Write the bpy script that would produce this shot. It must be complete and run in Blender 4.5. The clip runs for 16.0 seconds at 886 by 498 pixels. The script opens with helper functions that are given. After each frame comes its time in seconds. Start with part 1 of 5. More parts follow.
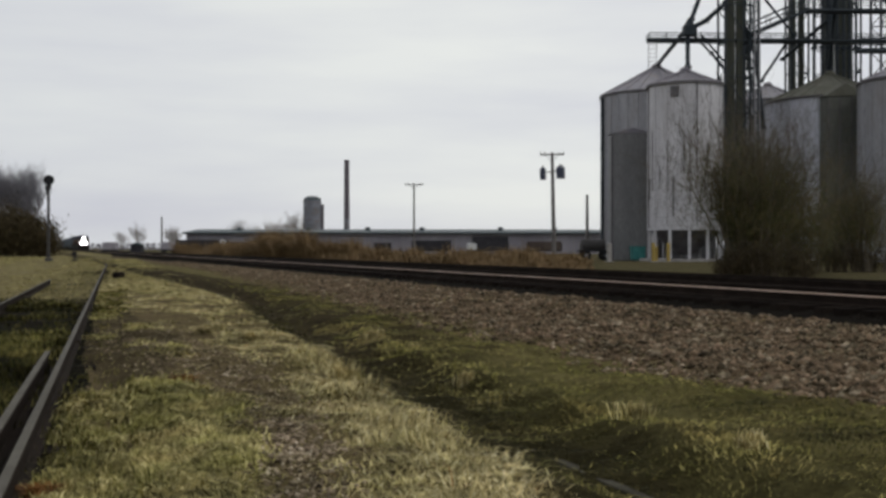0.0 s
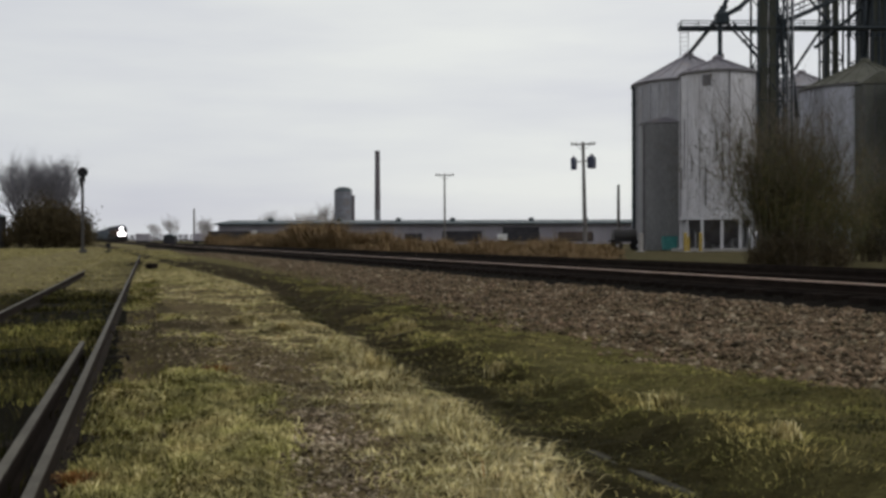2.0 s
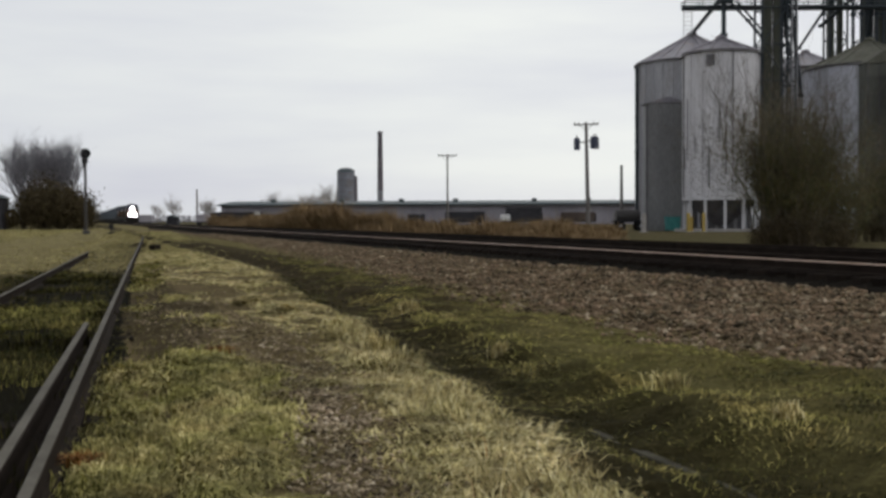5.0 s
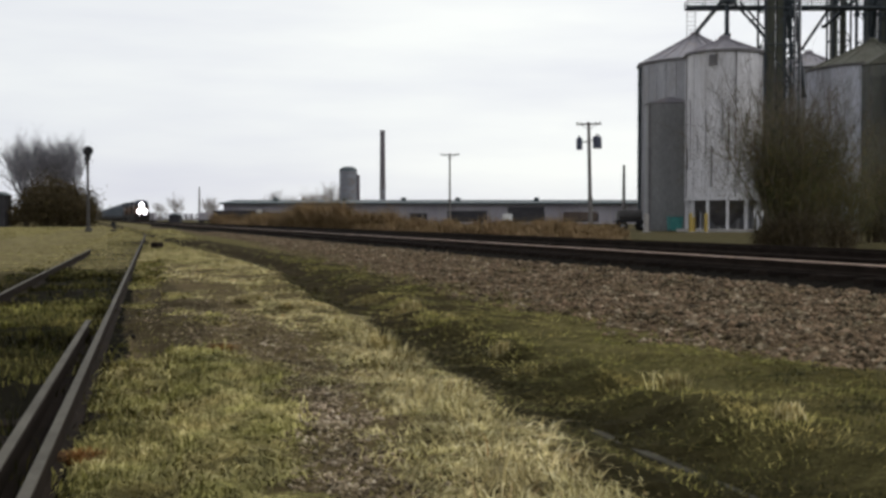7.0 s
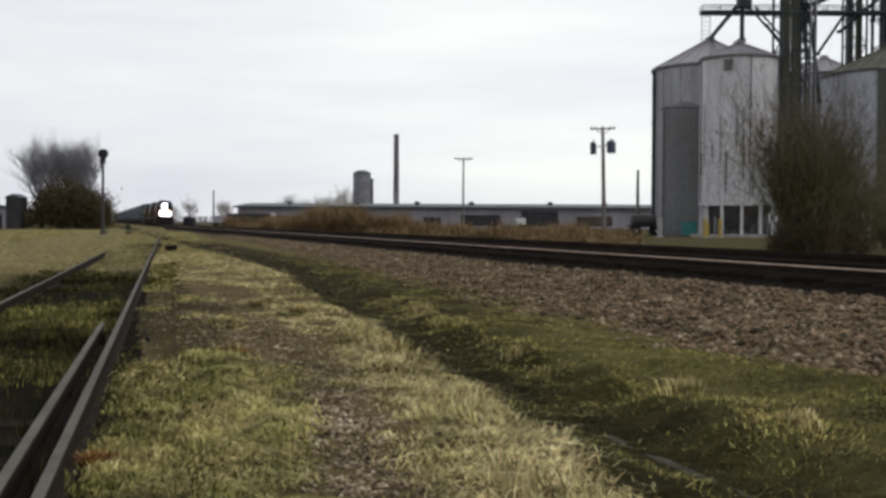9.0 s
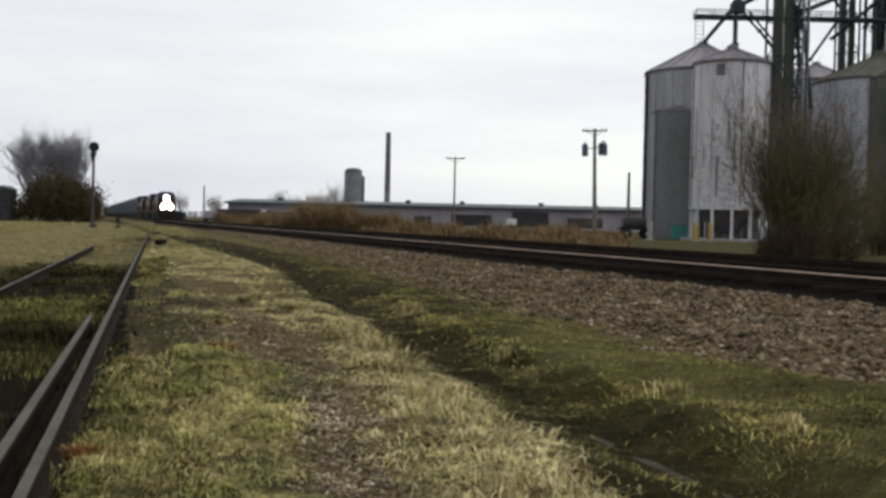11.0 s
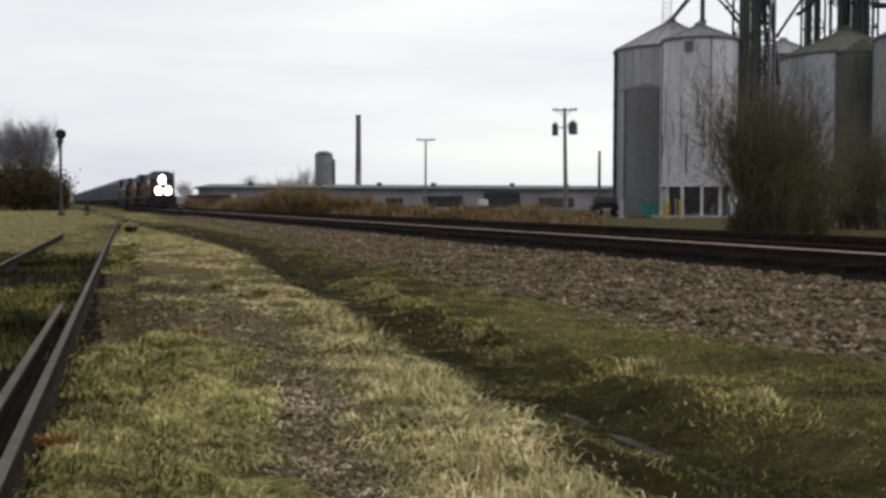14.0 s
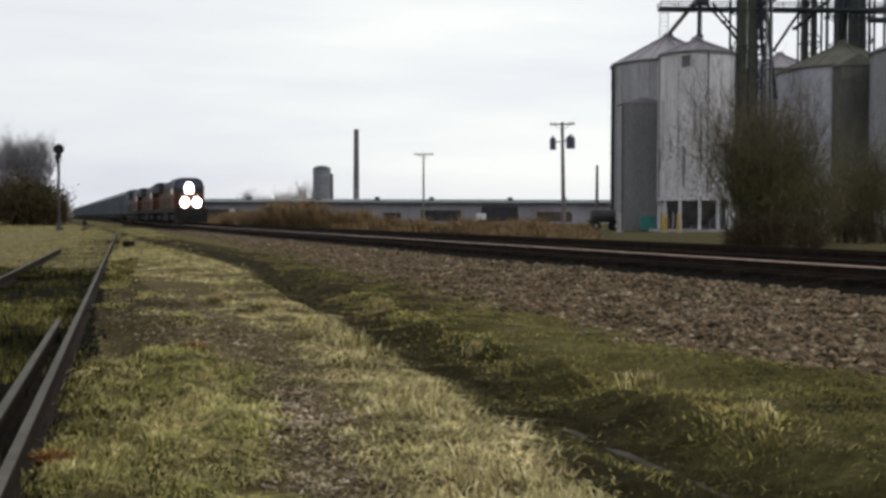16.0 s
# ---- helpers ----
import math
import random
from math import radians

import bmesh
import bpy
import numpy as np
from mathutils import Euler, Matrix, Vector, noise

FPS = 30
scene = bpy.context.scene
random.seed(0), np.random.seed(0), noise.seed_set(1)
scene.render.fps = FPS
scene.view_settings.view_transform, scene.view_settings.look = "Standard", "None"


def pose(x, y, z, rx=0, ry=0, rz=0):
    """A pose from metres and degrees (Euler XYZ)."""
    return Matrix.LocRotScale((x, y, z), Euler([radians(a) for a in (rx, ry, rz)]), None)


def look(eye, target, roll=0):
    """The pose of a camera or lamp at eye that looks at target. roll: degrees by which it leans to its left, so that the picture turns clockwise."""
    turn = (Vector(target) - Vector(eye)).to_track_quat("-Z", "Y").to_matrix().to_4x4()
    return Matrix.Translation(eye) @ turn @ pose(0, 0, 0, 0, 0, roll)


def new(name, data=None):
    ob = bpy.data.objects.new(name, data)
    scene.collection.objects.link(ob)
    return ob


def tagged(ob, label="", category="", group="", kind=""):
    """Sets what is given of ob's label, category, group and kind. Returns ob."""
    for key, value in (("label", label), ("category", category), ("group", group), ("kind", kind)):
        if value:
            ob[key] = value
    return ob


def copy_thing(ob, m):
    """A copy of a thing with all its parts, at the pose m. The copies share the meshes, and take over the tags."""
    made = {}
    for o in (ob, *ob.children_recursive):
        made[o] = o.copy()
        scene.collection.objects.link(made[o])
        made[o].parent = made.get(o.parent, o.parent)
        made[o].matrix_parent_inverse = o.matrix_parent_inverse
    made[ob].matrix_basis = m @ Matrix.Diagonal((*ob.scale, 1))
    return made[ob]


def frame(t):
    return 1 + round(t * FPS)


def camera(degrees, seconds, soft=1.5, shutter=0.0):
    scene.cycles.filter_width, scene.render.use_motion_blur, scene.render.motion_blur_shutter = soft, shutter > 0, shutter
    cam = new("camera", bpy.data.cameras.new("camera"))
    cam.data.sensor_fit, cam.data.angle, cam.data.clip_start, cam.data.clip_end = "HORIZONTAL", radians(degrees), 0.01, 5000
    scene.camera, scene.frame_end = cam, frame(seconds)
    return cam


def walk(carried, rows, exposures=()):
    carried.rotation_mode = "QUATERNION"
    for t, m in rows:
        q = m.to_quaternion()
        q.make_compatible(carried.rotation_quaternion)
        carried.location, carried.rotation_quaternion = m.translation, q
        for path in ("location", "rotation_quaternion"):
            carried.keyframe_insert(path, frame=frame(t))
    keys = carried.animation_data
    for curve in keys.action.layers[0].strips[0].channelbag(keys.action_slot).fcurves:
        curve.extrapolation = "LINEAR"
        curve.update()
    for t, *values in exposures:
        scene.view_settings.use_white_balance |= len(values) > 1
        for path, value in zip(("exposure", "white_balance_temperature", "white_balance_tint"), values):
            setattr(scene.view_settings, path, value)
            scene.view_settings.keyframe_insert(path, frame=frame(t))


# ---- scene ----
cam = camera(44.0, 16.0, soft=3.1)
walk(cam, [
    (0.0, pose(0, 0, 1.0, 89.948, -0.008, -20.308)),
    (0.5, pose(0, 0, 1.0, 89.764, 0.275, -19.962)),
    (1.0, pose(0, 0, 1.0, 89.265, 0.542, -19.047)),
    (1.5, pose(0, 0, 1.0, 89.067, 0.769, -19.037)),
    (2.0, pose(0, 0, 1.0, 89.452, 0.155, -18.704)),
    (2.5, pose(0, 0, 1.0, 89.188, 0.206, -18.376)),
    (3.0, pose(0, 0, 1.0, 89.328, 0.192, -19.112)),
    (3.5, pose(0, 0, 1.0, 89.325, -0.452, -18.753)),
    (4.0, pose(0, 0, 1.0, 88.891, 0.092, -18.723)),
    (6.5, pose(0, 0, 1.0, 88.323, 0.286, -18.508)),
    (7.0, pose(0, 0, 1.0, 88.400, 0.000, -18.440)),
    (7.5, pose(0, 0, 1.0, 88.304, -0.929, -19.018)),
    (8.0, pose(0, 0, 1.0, 87.953, -0.034, -17.785)),
    (8.5, pose(0, 0, 1.0, 88.373, -0.430, -17.871)),
    (9.0, pose(0, 0, 1.0, 88.609, -0.259, -17.740)),
    (11.5, pose(0, 0, 1.0, 88.480, -1.781, -18.675)),
    (12.0, pose(0, 0, 1.0, 88.331, -2.067, -19.262)),
    (12.5, pose(0, 0, 1.0, 88.747, -1.626, -19.708)),
    (13.0, pose(0, 0, 1.0, 88.985, -0.573, -19.338)),
    (13.5, pose(0, 0, 1.0, 87.652, -0.254, -20.075)),
    (14.0, pose(0, 0, 1.0, 87.631, -0.224, -19.707)),
    (14.5, pose(0, 0, 1.0, 88.066, -0.712, -20.671)),
    (15.0, pose(0, 0, 1.0, 88.516, -0.824, -20.401)),
    (15.5, pose(0, 0, 1.0, 88.765, 0.143, -19.910)),
    (16.0, pose(0, 0, 1.0, 88.375, -0.155, -19.814)),
], exposures=[(0.0, -0.31), (4.2, -0.29), (6.3, 0.0), (16.0, 0.0)])

# ---- world and light: a bright overcast sky ----
world = bpy.data.worlds.new("overcast_sky")
scene.world = world
world.use_nodes = True
wn, wl = world.node_tree.nodes, world.node_tree.links
wn.clear()
w_out = wn.new("ShaderNodeOutputWorld")
w_bg = wn.new("ShaderNodeBackground")
w_sky = wn.new("ShaderNodeTexSky")
w_sky.sky_type = "NISHITA"
w_sky.sun_disc = False
w_sky.sun_elevation, w_sky.sun_rotation = radians(41), radians(129)
w_coord = wn.new("ShaderNodeTexCoord")
w_map = wn.new("ShaderNodeMapping")
w_map.inputs["Scale"].default_value = (1.2, 1.2, 7.0)
w_noise = wn.new("ShaderNodeTexNoise")
w_noise.inputs["Scale"].default_value = 1.7
w_noise.inputs["Detail"].default_value = 6.0
w_ramp = wn.new("ShaderNodeValToRGB")
w_ramp.color_ramp.elements[0].position, w_ramp.color_ramp.elements[0].color = 0.30, (7.1, 7.2, 7.9, 1)
w_ramp.color_ramp.elements[1].position, w_ramp.color_ramp.elements[1].color = 0.60, (8.9, 9.05, 8.95, 1)
w_mix = wn.new("ShaderNodeMixRGB")
w_mix.inputs["Fac"].default_value = 0.93
wl.new(w_coord.outputs["Generated"], w_map.inputs["Vector"])
wl.new(w_map.outputs["Vector"], w_noise.inputs["Vector"])
wl.new(w_noise.outputs["Fac"], w_ramp.inputs["Fac"])
wl.new(w_sky.outputs["Color"], w_mix.inputs["Color1"])
wl.new(w_ramp.outputs["Color"], w_mix.inputs["Color2"])
w_dot = wn.new("ShaderNodeVectorMath")
w_dot.operation = "DOT_PRODUCT"
w_dot.inputs[1].default_value = (0.70, 0.44, 0.56)
w_glow = wn.new("ShaderNodeValToRGB")
w_glow.color_ramp.elements[0].position, w_glow.color_ramp.elements[0].color = 0.30, (0.85, 0.86, 0.905, 1)
w_glow.color_ramp.elements[1].position, w_glow.color_ramp.elements[1].color = 0.88, (1.14, 1.14, 1.10, 1)
w_tone = wn.new("ShaderNodeMixRGB")
w_tone.blend_type = "MULTIPLY"
w_tone.inputs["Fac"].default_value = 1.0
wl.new(w_coord.outputs["Generated"], w_dot.inputs[0])
wl.new(w_dot.outputs["Value"], w_glow.inputs["Fac"])
wl.new(w_mix.outputs["Color"], w_tone.inputs["Color1"])
wl.new(w_glow.outputs["Color"], w_tone.inputs["Color2"])
wl.new(w_tone.outputs["Color"], w_bg.inputs["Color"])
wl.new(w_bg.outputs["Background"], w_out.inputs["Surface"])
w_bg.inputs["Strength"].default_value = 0.108

sun_data = bpy.data.lights.new("sun", "SUN")
sun_data.energy, sun_data.angle, sun_data.color = 0.65, radians(20), (1.0, 0.96, 0.9)
sun = new("sun", sun_data)
sun.matrix_world = look((55, -45, 62), (0, 0, 0))


# ---- materials ----
def nodes_of(name):
    m = bpy.data.materials.new(name)
    m.use_nodes = True
    return m, m.node_tree.nodes, m.node_tree.links, m.node_tree.nodes["Principled BSDF"]


def noise_node(n, l, vector, scale, detail=4.0, rough=0.55):
    t = n.new("ShaderNodeTexNoise")
    t.inputs["Scale"].default_value, t.inputs["Detail"].default_value = scale, detail
    t.inputs["Roughness"].default_value = rough
    l.new(vector, t.inputs["Vector"])
    return t.outputs["Fac"]


def ramp_node(n, l, fac, stops):
    r = n.new("ShaderNodeValToRGB")
    e = r.color_ramp.elements
    while len(e) < len(stops):
        e.new(0.5)
    for i, (p, c) in enumerate(stops):
        e[i].position, e[i].color = p, (*c, 1)
    l.new(fac, r.inputs["Fac"])
    return r.outputs["Color"]


def mix_node(n, l, fac, a, b, mode="MIX"):
    m = n.new("ShaderNodeMixRGB")
    m.blend_type = mode
    for key, v in (("Fac", fac), ("Color1", a), ("Color2", b)):
        if isinstance(v, (int, float)):
            m.inputs[key].default_value = v
        elif isinstance(v, tuple):
            m.inputs[key].default_value = (*v, 1)
        else:
            l.new(v, m.inputs[key])
    return m.outputs["Color"]


def surface(name, a, b, scale=2.0, fine=30.0, rough=0.8, metal=0.0, bump=0.3, depth=0.01, streak=1.0, vary=0.0, stain=None, island=False, spec=0.25):
    """Two-scale noise between the colours a and b; streak > 1 draws the pattern out downwards; stain: a third colour in patches."""
    m, n, l, p = nodes_of(name)
    tc = n.new("ShaderNodeTexCoord")
    mp = n.new("ShaderNodeMapping")
    mp.inputs["Scale"].default_value = (1, 1, 1 / streak)
    l.new(tc.outputs["Object"], mp.inputs["Vector"])
    v = mp.outputs["Vector"]
    big, small = noise_node(n, l, v, scale), noise_node(n, l, v, fine, 3.0)
    col = ramp_node(n, l, big, [(0.32, a), (0.68, b)])
    col = mix_node(n, l, 0.55, col, ramp_node(n, l, small, [(0.3, (0.45, 0.45, 0.45)), (0.7, (1.0, 1.0, 1.0))]), "MULTIPLY")
    if stain:
        st = ramp_node(n, l, noise_node(n, l, v, scale * 1.7, 6.0, 0.7), [(0.52, (0, 0, 0)), (0.68, (1, 1, 1))])
        col = mix_node(n, l, st, col, stain)
    if vary or island:
        if island:
            r = n.new("ShaderNodeNewGeometry").outputs["Random Per Island"]
        else:
            r = n.new("ShaderNodeObjectInfo").outputs["Random"]
        lo = 1 - (vary or 0.4)
        col = mix_node(n, l, 1.0, col, ramp_node(n, l, r, [(0.0, (lo, lo, lo)), (1.0, (1.15, 1.15, 1.15))]), "MULTIPLY")
    l.new(col, p.inputs["Base Color"])
    p.inputs["Roughness"].default_value, p.inputs["Metallic"].default_value = rough, metal
    p.inputs["Specular IOR Level"].default_value = spec
    if bump:
        bp = n.new("ShaderNodeBump")
        bp.inputs["Strength"].default_value, bp.inputs["Distance"].default_value = bump, depth
        l.new(small, bp.inputs["Height"])
        l.new(bp.outputs["Normal"], p.inputs["Normal"])
    return m


def blades(name, stops, rough=0.85, tint=0.9):
    """Leaves and stalks, each with its own tone."""
    m, n, l, p = nodes_of(name)
    g = n.new("ShaderNodeNewGeometry")
    col = ramp_node(n, l, g.outputs["Random Per Island"], stops)
    patch = noise_node(n, l, g.outputs["Position"], 0.9, 3.0)
    col = mix_node(n, l, 0.75, col, ramp_node(n, l, patch, [(0.32, (0.42, 0.44, 0.36)), (0.6, (1.0, 1.0, 1.0))]), "MULTIPLY")
    clump = noise_node(n, l, g.outputs["Position"], 3.8, 4.0, 0.6)
    col = mix_node(n, l, 0.8, col, ramp_node(n, l, clump, [(0.36, (0.42, 0.42, 0.38)), (0.58, (1.12, 1.12, 1.1))]), "MULTIPLY")
    wisp = noise_node(n, l, g.outputs["Position"], 13.0, 2.0, 0.5)
    col = mix_node(n, l, 0.7, col, ramp_node(n, l, wisp, [(0.38, (0.36, 0.35, 0.30)), (0.60, (1.2, 1.2, 1.18))]), "MULTIPLY")
    hue = noise_node(n, l, g.outputs["Position"], 1.7, 4.0, 0.6)
    col = mix_node(n, l, tint, col, ramp_node(n, l, hue, [(0.36, (0.86, 0.90, 0.60)), (0.50, (1.0, 1.0, 0.9)), (0.64, (1.07, 0.99, 0.86))]), "MULTIPLY")
    l.new(col, p.inputs["Base Color"])
    p.inputs["Roughness"].default_value = rough
    p.inputs["Specular IOR Level"].default_value = 0.1
    return m


def glow(name, color, strength):
    m, n, l, p = nodes_of(name)
    p.inputs["Base Color"].default_value = (*color, 1)
    p.inputs["Emission Color"].default_value = (*color, 1)
    p.inputs["Emission Strength"].default_value = strength
    return m


SIDE = 0.063   # sideways run of the siding, metres per metre


def ground_material():
    m, n, l, p = nodes_of("ground_soil_and_grass")
    g = n.new("ShaderNodeNewGeometry")
    s = n.new("ShaderNodeSeparateXYZ")
    l.new(g.outputs["Position"], s.inputs["Vector"])

    def calc(op, a, b):
        c = n.new("ShaderNodeMath")
        c.operation = op
        for i, v in enumerate((a, b)):
            if isinstance(v, (int, float)):
                c.inputs[i].default_value = v
            else:
                l.new(v, c.inputs[i])
        return c.outputs[0]

    wob = calc("MULTIPLY", calc("SUBTRACT", noise_node(n, l, g.outputs["Position"], 0.55, 5.0, 0.65), 0.5), 2.2)
    x = calc("ADD", s.outputs["X"], wob)
    # the strips beside the line spread away from the siding with distance
    creep = calc("MULTIPLY", calc("MAXIMUM", calc("SUBTRACT", s.outputs["Y"], 4.2), 0.0), 0.1)
    creep = calc("MINIMUM", creep, 2.3)
    xt = calc("SUBTRACT", x, creep)
    straw, dark, olive, gravel = (0.150, 0.114, 0.064), (0.034, 0.029, 0.013), (0.090, 0.080, 0.032), (0.150, 0.108, 0.072)
    near = ramp_node(n, l, calc("DIVIDE", calc("ADD", xt, 2.0), 10.0), [
        (0.20, straw), (0.395, (0.13, 0.103, 0.05)), (0.43, dark), (0.51, dark), (0.555, olive), (0.62, (0.142, 0.122, 0.050)), (1.0, (0.138, 0.114, 0.056))])
    toe = calc("ADD", calc("MULTIPLY", calc("MAXIMUM", calc("SUBTRACT", s.outputs["Y"], 15.0), 0.0), 0.068), calc("MULTIPLY", calc("MAXIMUM", calc("SUBTRACT", 9.0, s.outputs["Y"]), 0.0), 0.08))
    toe = calc("ADD", calc("MINIMUM", toe, 3.2), 5.55)
    near = mix_node(n, l, ramp_node(n, l, calc("SUBTRACT", x, toe), [(0.0, (0, 0, 0)), (0.8, (1, 1, 1))]), near, gravel)
    # nearly black across both main line tracks
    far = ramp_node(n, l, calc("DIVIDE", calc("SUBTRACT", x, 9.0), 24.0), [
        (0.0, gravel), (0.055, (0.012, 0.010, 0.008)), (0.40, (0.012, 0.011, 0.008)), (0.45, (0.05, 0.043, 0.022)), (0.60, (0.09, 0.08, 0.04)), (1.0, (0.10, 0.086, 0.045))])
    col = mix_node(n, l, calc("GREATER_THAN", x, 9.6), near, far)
    # the siding's own strip and the gravel lane beyond it
    xs = calc("SUBTRACT", calc("ADD", s.outputs["X"], calc("MULTIPLY", wob, 0.35)), calc("MULTIPLY", s.outputs["Y"], SIDE))
    # falls to nearly black between the siding rails
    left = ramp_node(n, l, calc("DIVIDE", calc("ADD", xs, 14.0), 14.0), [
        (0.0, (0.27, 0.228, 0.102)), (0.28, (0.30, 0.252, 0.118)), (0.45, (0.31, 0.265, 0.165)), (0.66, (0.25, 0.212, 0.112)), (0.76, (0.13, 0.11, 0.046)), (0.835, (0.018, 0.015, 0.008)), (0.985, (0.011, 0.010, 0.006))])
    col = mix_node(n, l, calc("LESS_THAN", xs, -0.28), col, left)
    # the bed of the siding is overgrown further along
    grown = calc("MULTIPLY", calc("MINIMUM", calc("MAXIMUM", calc("DIVIDE", calc("SUBTRACT", calc("ADD", s.outputs["Y"], calc("MULTIPLY", wob, 3.0)), 23.0), 5.0), 0.0), 0.9), calc("LESS_THAN", xs, -0.28))
    col = mix_node(n, l, grown, col, (0.22, 0.185, 0.092))
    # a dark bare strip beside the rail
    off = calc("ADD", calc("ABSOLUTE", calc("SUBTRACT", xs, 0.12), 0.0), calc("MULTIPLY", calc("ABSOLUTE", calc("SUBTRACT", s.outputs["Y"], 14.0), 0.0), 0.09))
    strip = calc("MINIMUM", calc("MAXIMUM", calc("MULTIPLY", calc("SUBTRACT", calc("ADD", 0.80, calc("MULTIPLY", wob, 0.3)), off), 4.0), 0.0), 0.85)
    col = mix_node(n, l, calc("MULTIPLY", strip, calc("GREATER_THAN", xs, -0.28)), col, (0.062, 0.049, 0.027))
    # bare dark soil further along the rut
    bare = calc("MULTIPLY", calc("MINIMUM", calc("MAXIMUM", calc("DIVIDE", calc("SUBTRACT", s.outputs["Y"], 9.0), 5.0), 0.0), 0.85),
                calc("MULTIPLY", calc("GREATER_THAN", xt, 2.3), calc("LESS_THAN", xt, 4.3)))
    col = mix_node(n, l, bare, col, (0.046, 0.035, 0.018))
    fine = noise_node(n, l, g.outputs["Position"], 22.0, 5.0, 0.7)
    mid = noise_node(n, l, g.outputs["Position"], 2.6, 5.0, 0.65)
    col = mix_node(n, l, 0.8, col, ramp_node(n, l, fine, [(0.3, (0.35, 0.34, 0.33)), (0.7, (1.25, 1.25, 1.2))]), "MULTIPLY")
    col = mix_node(n, l, 0.8, col, ramp_node(n, l, mid, [(0.33, (0.42, 0.42, 0.36)), (0.6, (1.1, 1.1, 1.1))]), "MULTIPLY")
    l.new(col, p.inputs["Base Color"])
    p.inputs["Roughness"].default_value = 1.0
    p.inputs["Specular IOR Level"].default_value = 0.02
    bp = n.new("ShaderNodeBump")
    bp.inputs["Strength"].default_value, bp.inputs["Distance"].default_value = 0.6, 0.04
    l.new(fine, bp.inputs["Height"])
    l.new(bp.outputs["Normal"], p.inputs["Normal"])
    return m


GROUND = ground_material()
STRAW = blades("dry_straw_blades", [(0.0, (0.16, 0.125, 0.055)), (0.2, (0.46, 0.38, 0.175)), (0.7, (0.76, 0.64, 0.345)), (0.93, (0.90, 0.80, 0.52)), (1.0, (0.34, 0.19, 0.07))], tint=0.45)
OLIVE_STRAW = blades("olive_tan_grass_blades", [(0.0, (0.13, 0.117, 0.043)), (0.3, (0.33, 0.292, 0.122)), (0.75, (0.54, 0.47, 0.215)), (1.0, (0.74, 0.645, 0.36))])
GREENISH = blades("olive_brown_grass_blades", [(0.0, (0.075, 0.069, 0.023)), (0.45, (0.170, 0.158, 0.050)), (0.8, (0.29, 0.258, 0.090)), (1.0, (0.45, 0.385, 0.155))])
FAR_GRASS = blades("even_yellow_olive_grass", [(0.0, (0.34, 0.295, 0.13)), (1.0, (0.52, 0.45, 0.215))], tint=0.5)
# a darker version of the olive grass, for siding bed, rut and near bank
DARK_WEED = blades("dark_green_weed_blades", [(0.0, (0.020, 0.021, 0.007)), (0.5, (0.048, 0.048, 0.014)), (0.85, (0.10, 0.088, 0.028)), (1.0, (0.19, 0.155, 0.06))])
BROWN_STRAW = blades("brown_bent_straw", [(0.0, (0.10, 0.084, 0.03)), (0.4, (0.30, 0.255, 0.095)), (0.8, (0.50, 0.425, 0.17)), (1.0, (0.68, 0.59, 0.28))])
WEEDS = blades("russet_dry_weed_stalks", [(0.0, (0.16, 0.105, 0.056)), (0.5, (0.31, 0.205, 0.112)), (1.0, (0.46, 0.325, 0.185))], tint=0.15)
TWIGS = surface("bare_brown_twigs", (0.09, 0.07, 0.048), (0.155, 0.122, 0.085), 6, 40, 0.9, island=True)
# distance haze is put into both twig colours: bluish grey, then paler
FARTWIGS = surface("haze_blue_grey_far_twigs", (0.20, 0.195, 0.215), (0.28, 0.27, 0.295), 3, 20, 0.9, island=True)
SKYTWIGS = surface("haze_paled_twigs", (0.26, 0.225, 0.20), (0.36, 0.32, 0.29), 3, 20, 0.95, island=True)
BARK = surface("grey_brown_bark", (0.06, 0.048, 0.036), (0.12, 0.10, 0.08), 5, 40, 0.9, bump=0.5, streak=4)
LEAVES = blades("dull_olive_brown_leaves", [(0.0, (0.05, 0.055, 0.024)), (0.5, (0.11, 0.112, 0.052)), (0.8, (0.18, 0.158, 0.078)), (1.0, (0.24, 0.14, 0.08))])
SHRUB_TWIGS = surface("pale_brown_shrub_twigs", (0.125, 0.105, 0.075), (0.21, 0.175, 0.128), 6, 40, 0.9, island=True)
THICKET = blades("dark_red_brown_thicket", [(0.0, (0.048, 0.037, 0.023)), (0.6, (0.085, 0.066, 0.040)), (1.0, (0.125, 0.098, 0.060))])
STONE = blades("mixed_pinkish_grey_ballast_stone", [(0.0, (0.05, 0.041, 0.027)), (0.3, (0.165, 0.119, 0.080)), (0.62, (0.275, 0.190, 0.132)), (0.9, (0.225, 0.183, 0.134)), (1.0, (0.48, 0.39, 0.295))], 0.95, 0.25)
GRAVEL = blades("mixed_brown_gravel", [(0.0, (0.07, 0.052, 0.036)), (0.4, (0.27, 0.205, 0.145)), (0.85, (0.43, 0.345, 0.255)), (1.0, (0.62, 0.53, 0.42))], 0.95, 0.25)
STONE_DARK = surface("very_dark_ballast_stone", (0.022, 0.018, 0.015), (0.035, 0.028, 0.022), 1.5, 30, 0.95, vary=0.6, island=True, spec=0.03)
RAIL_RUST = surface("rusty_rail_steel", (0.016, 0.012, 0.009), (0.03, 0.022, 0.017), 3, 40, 0.9, 0.0, spec=0.05)
# pale worn steel with the glint of light put into its colour
RAIL_HEAD_GLINT = surface("worn_rail_head_with_glint", (0.40, 0.28, 0.20), (0.55, 0.41, 0.32), 1.5, 30, 0.5, 0.4, bump=0.05)
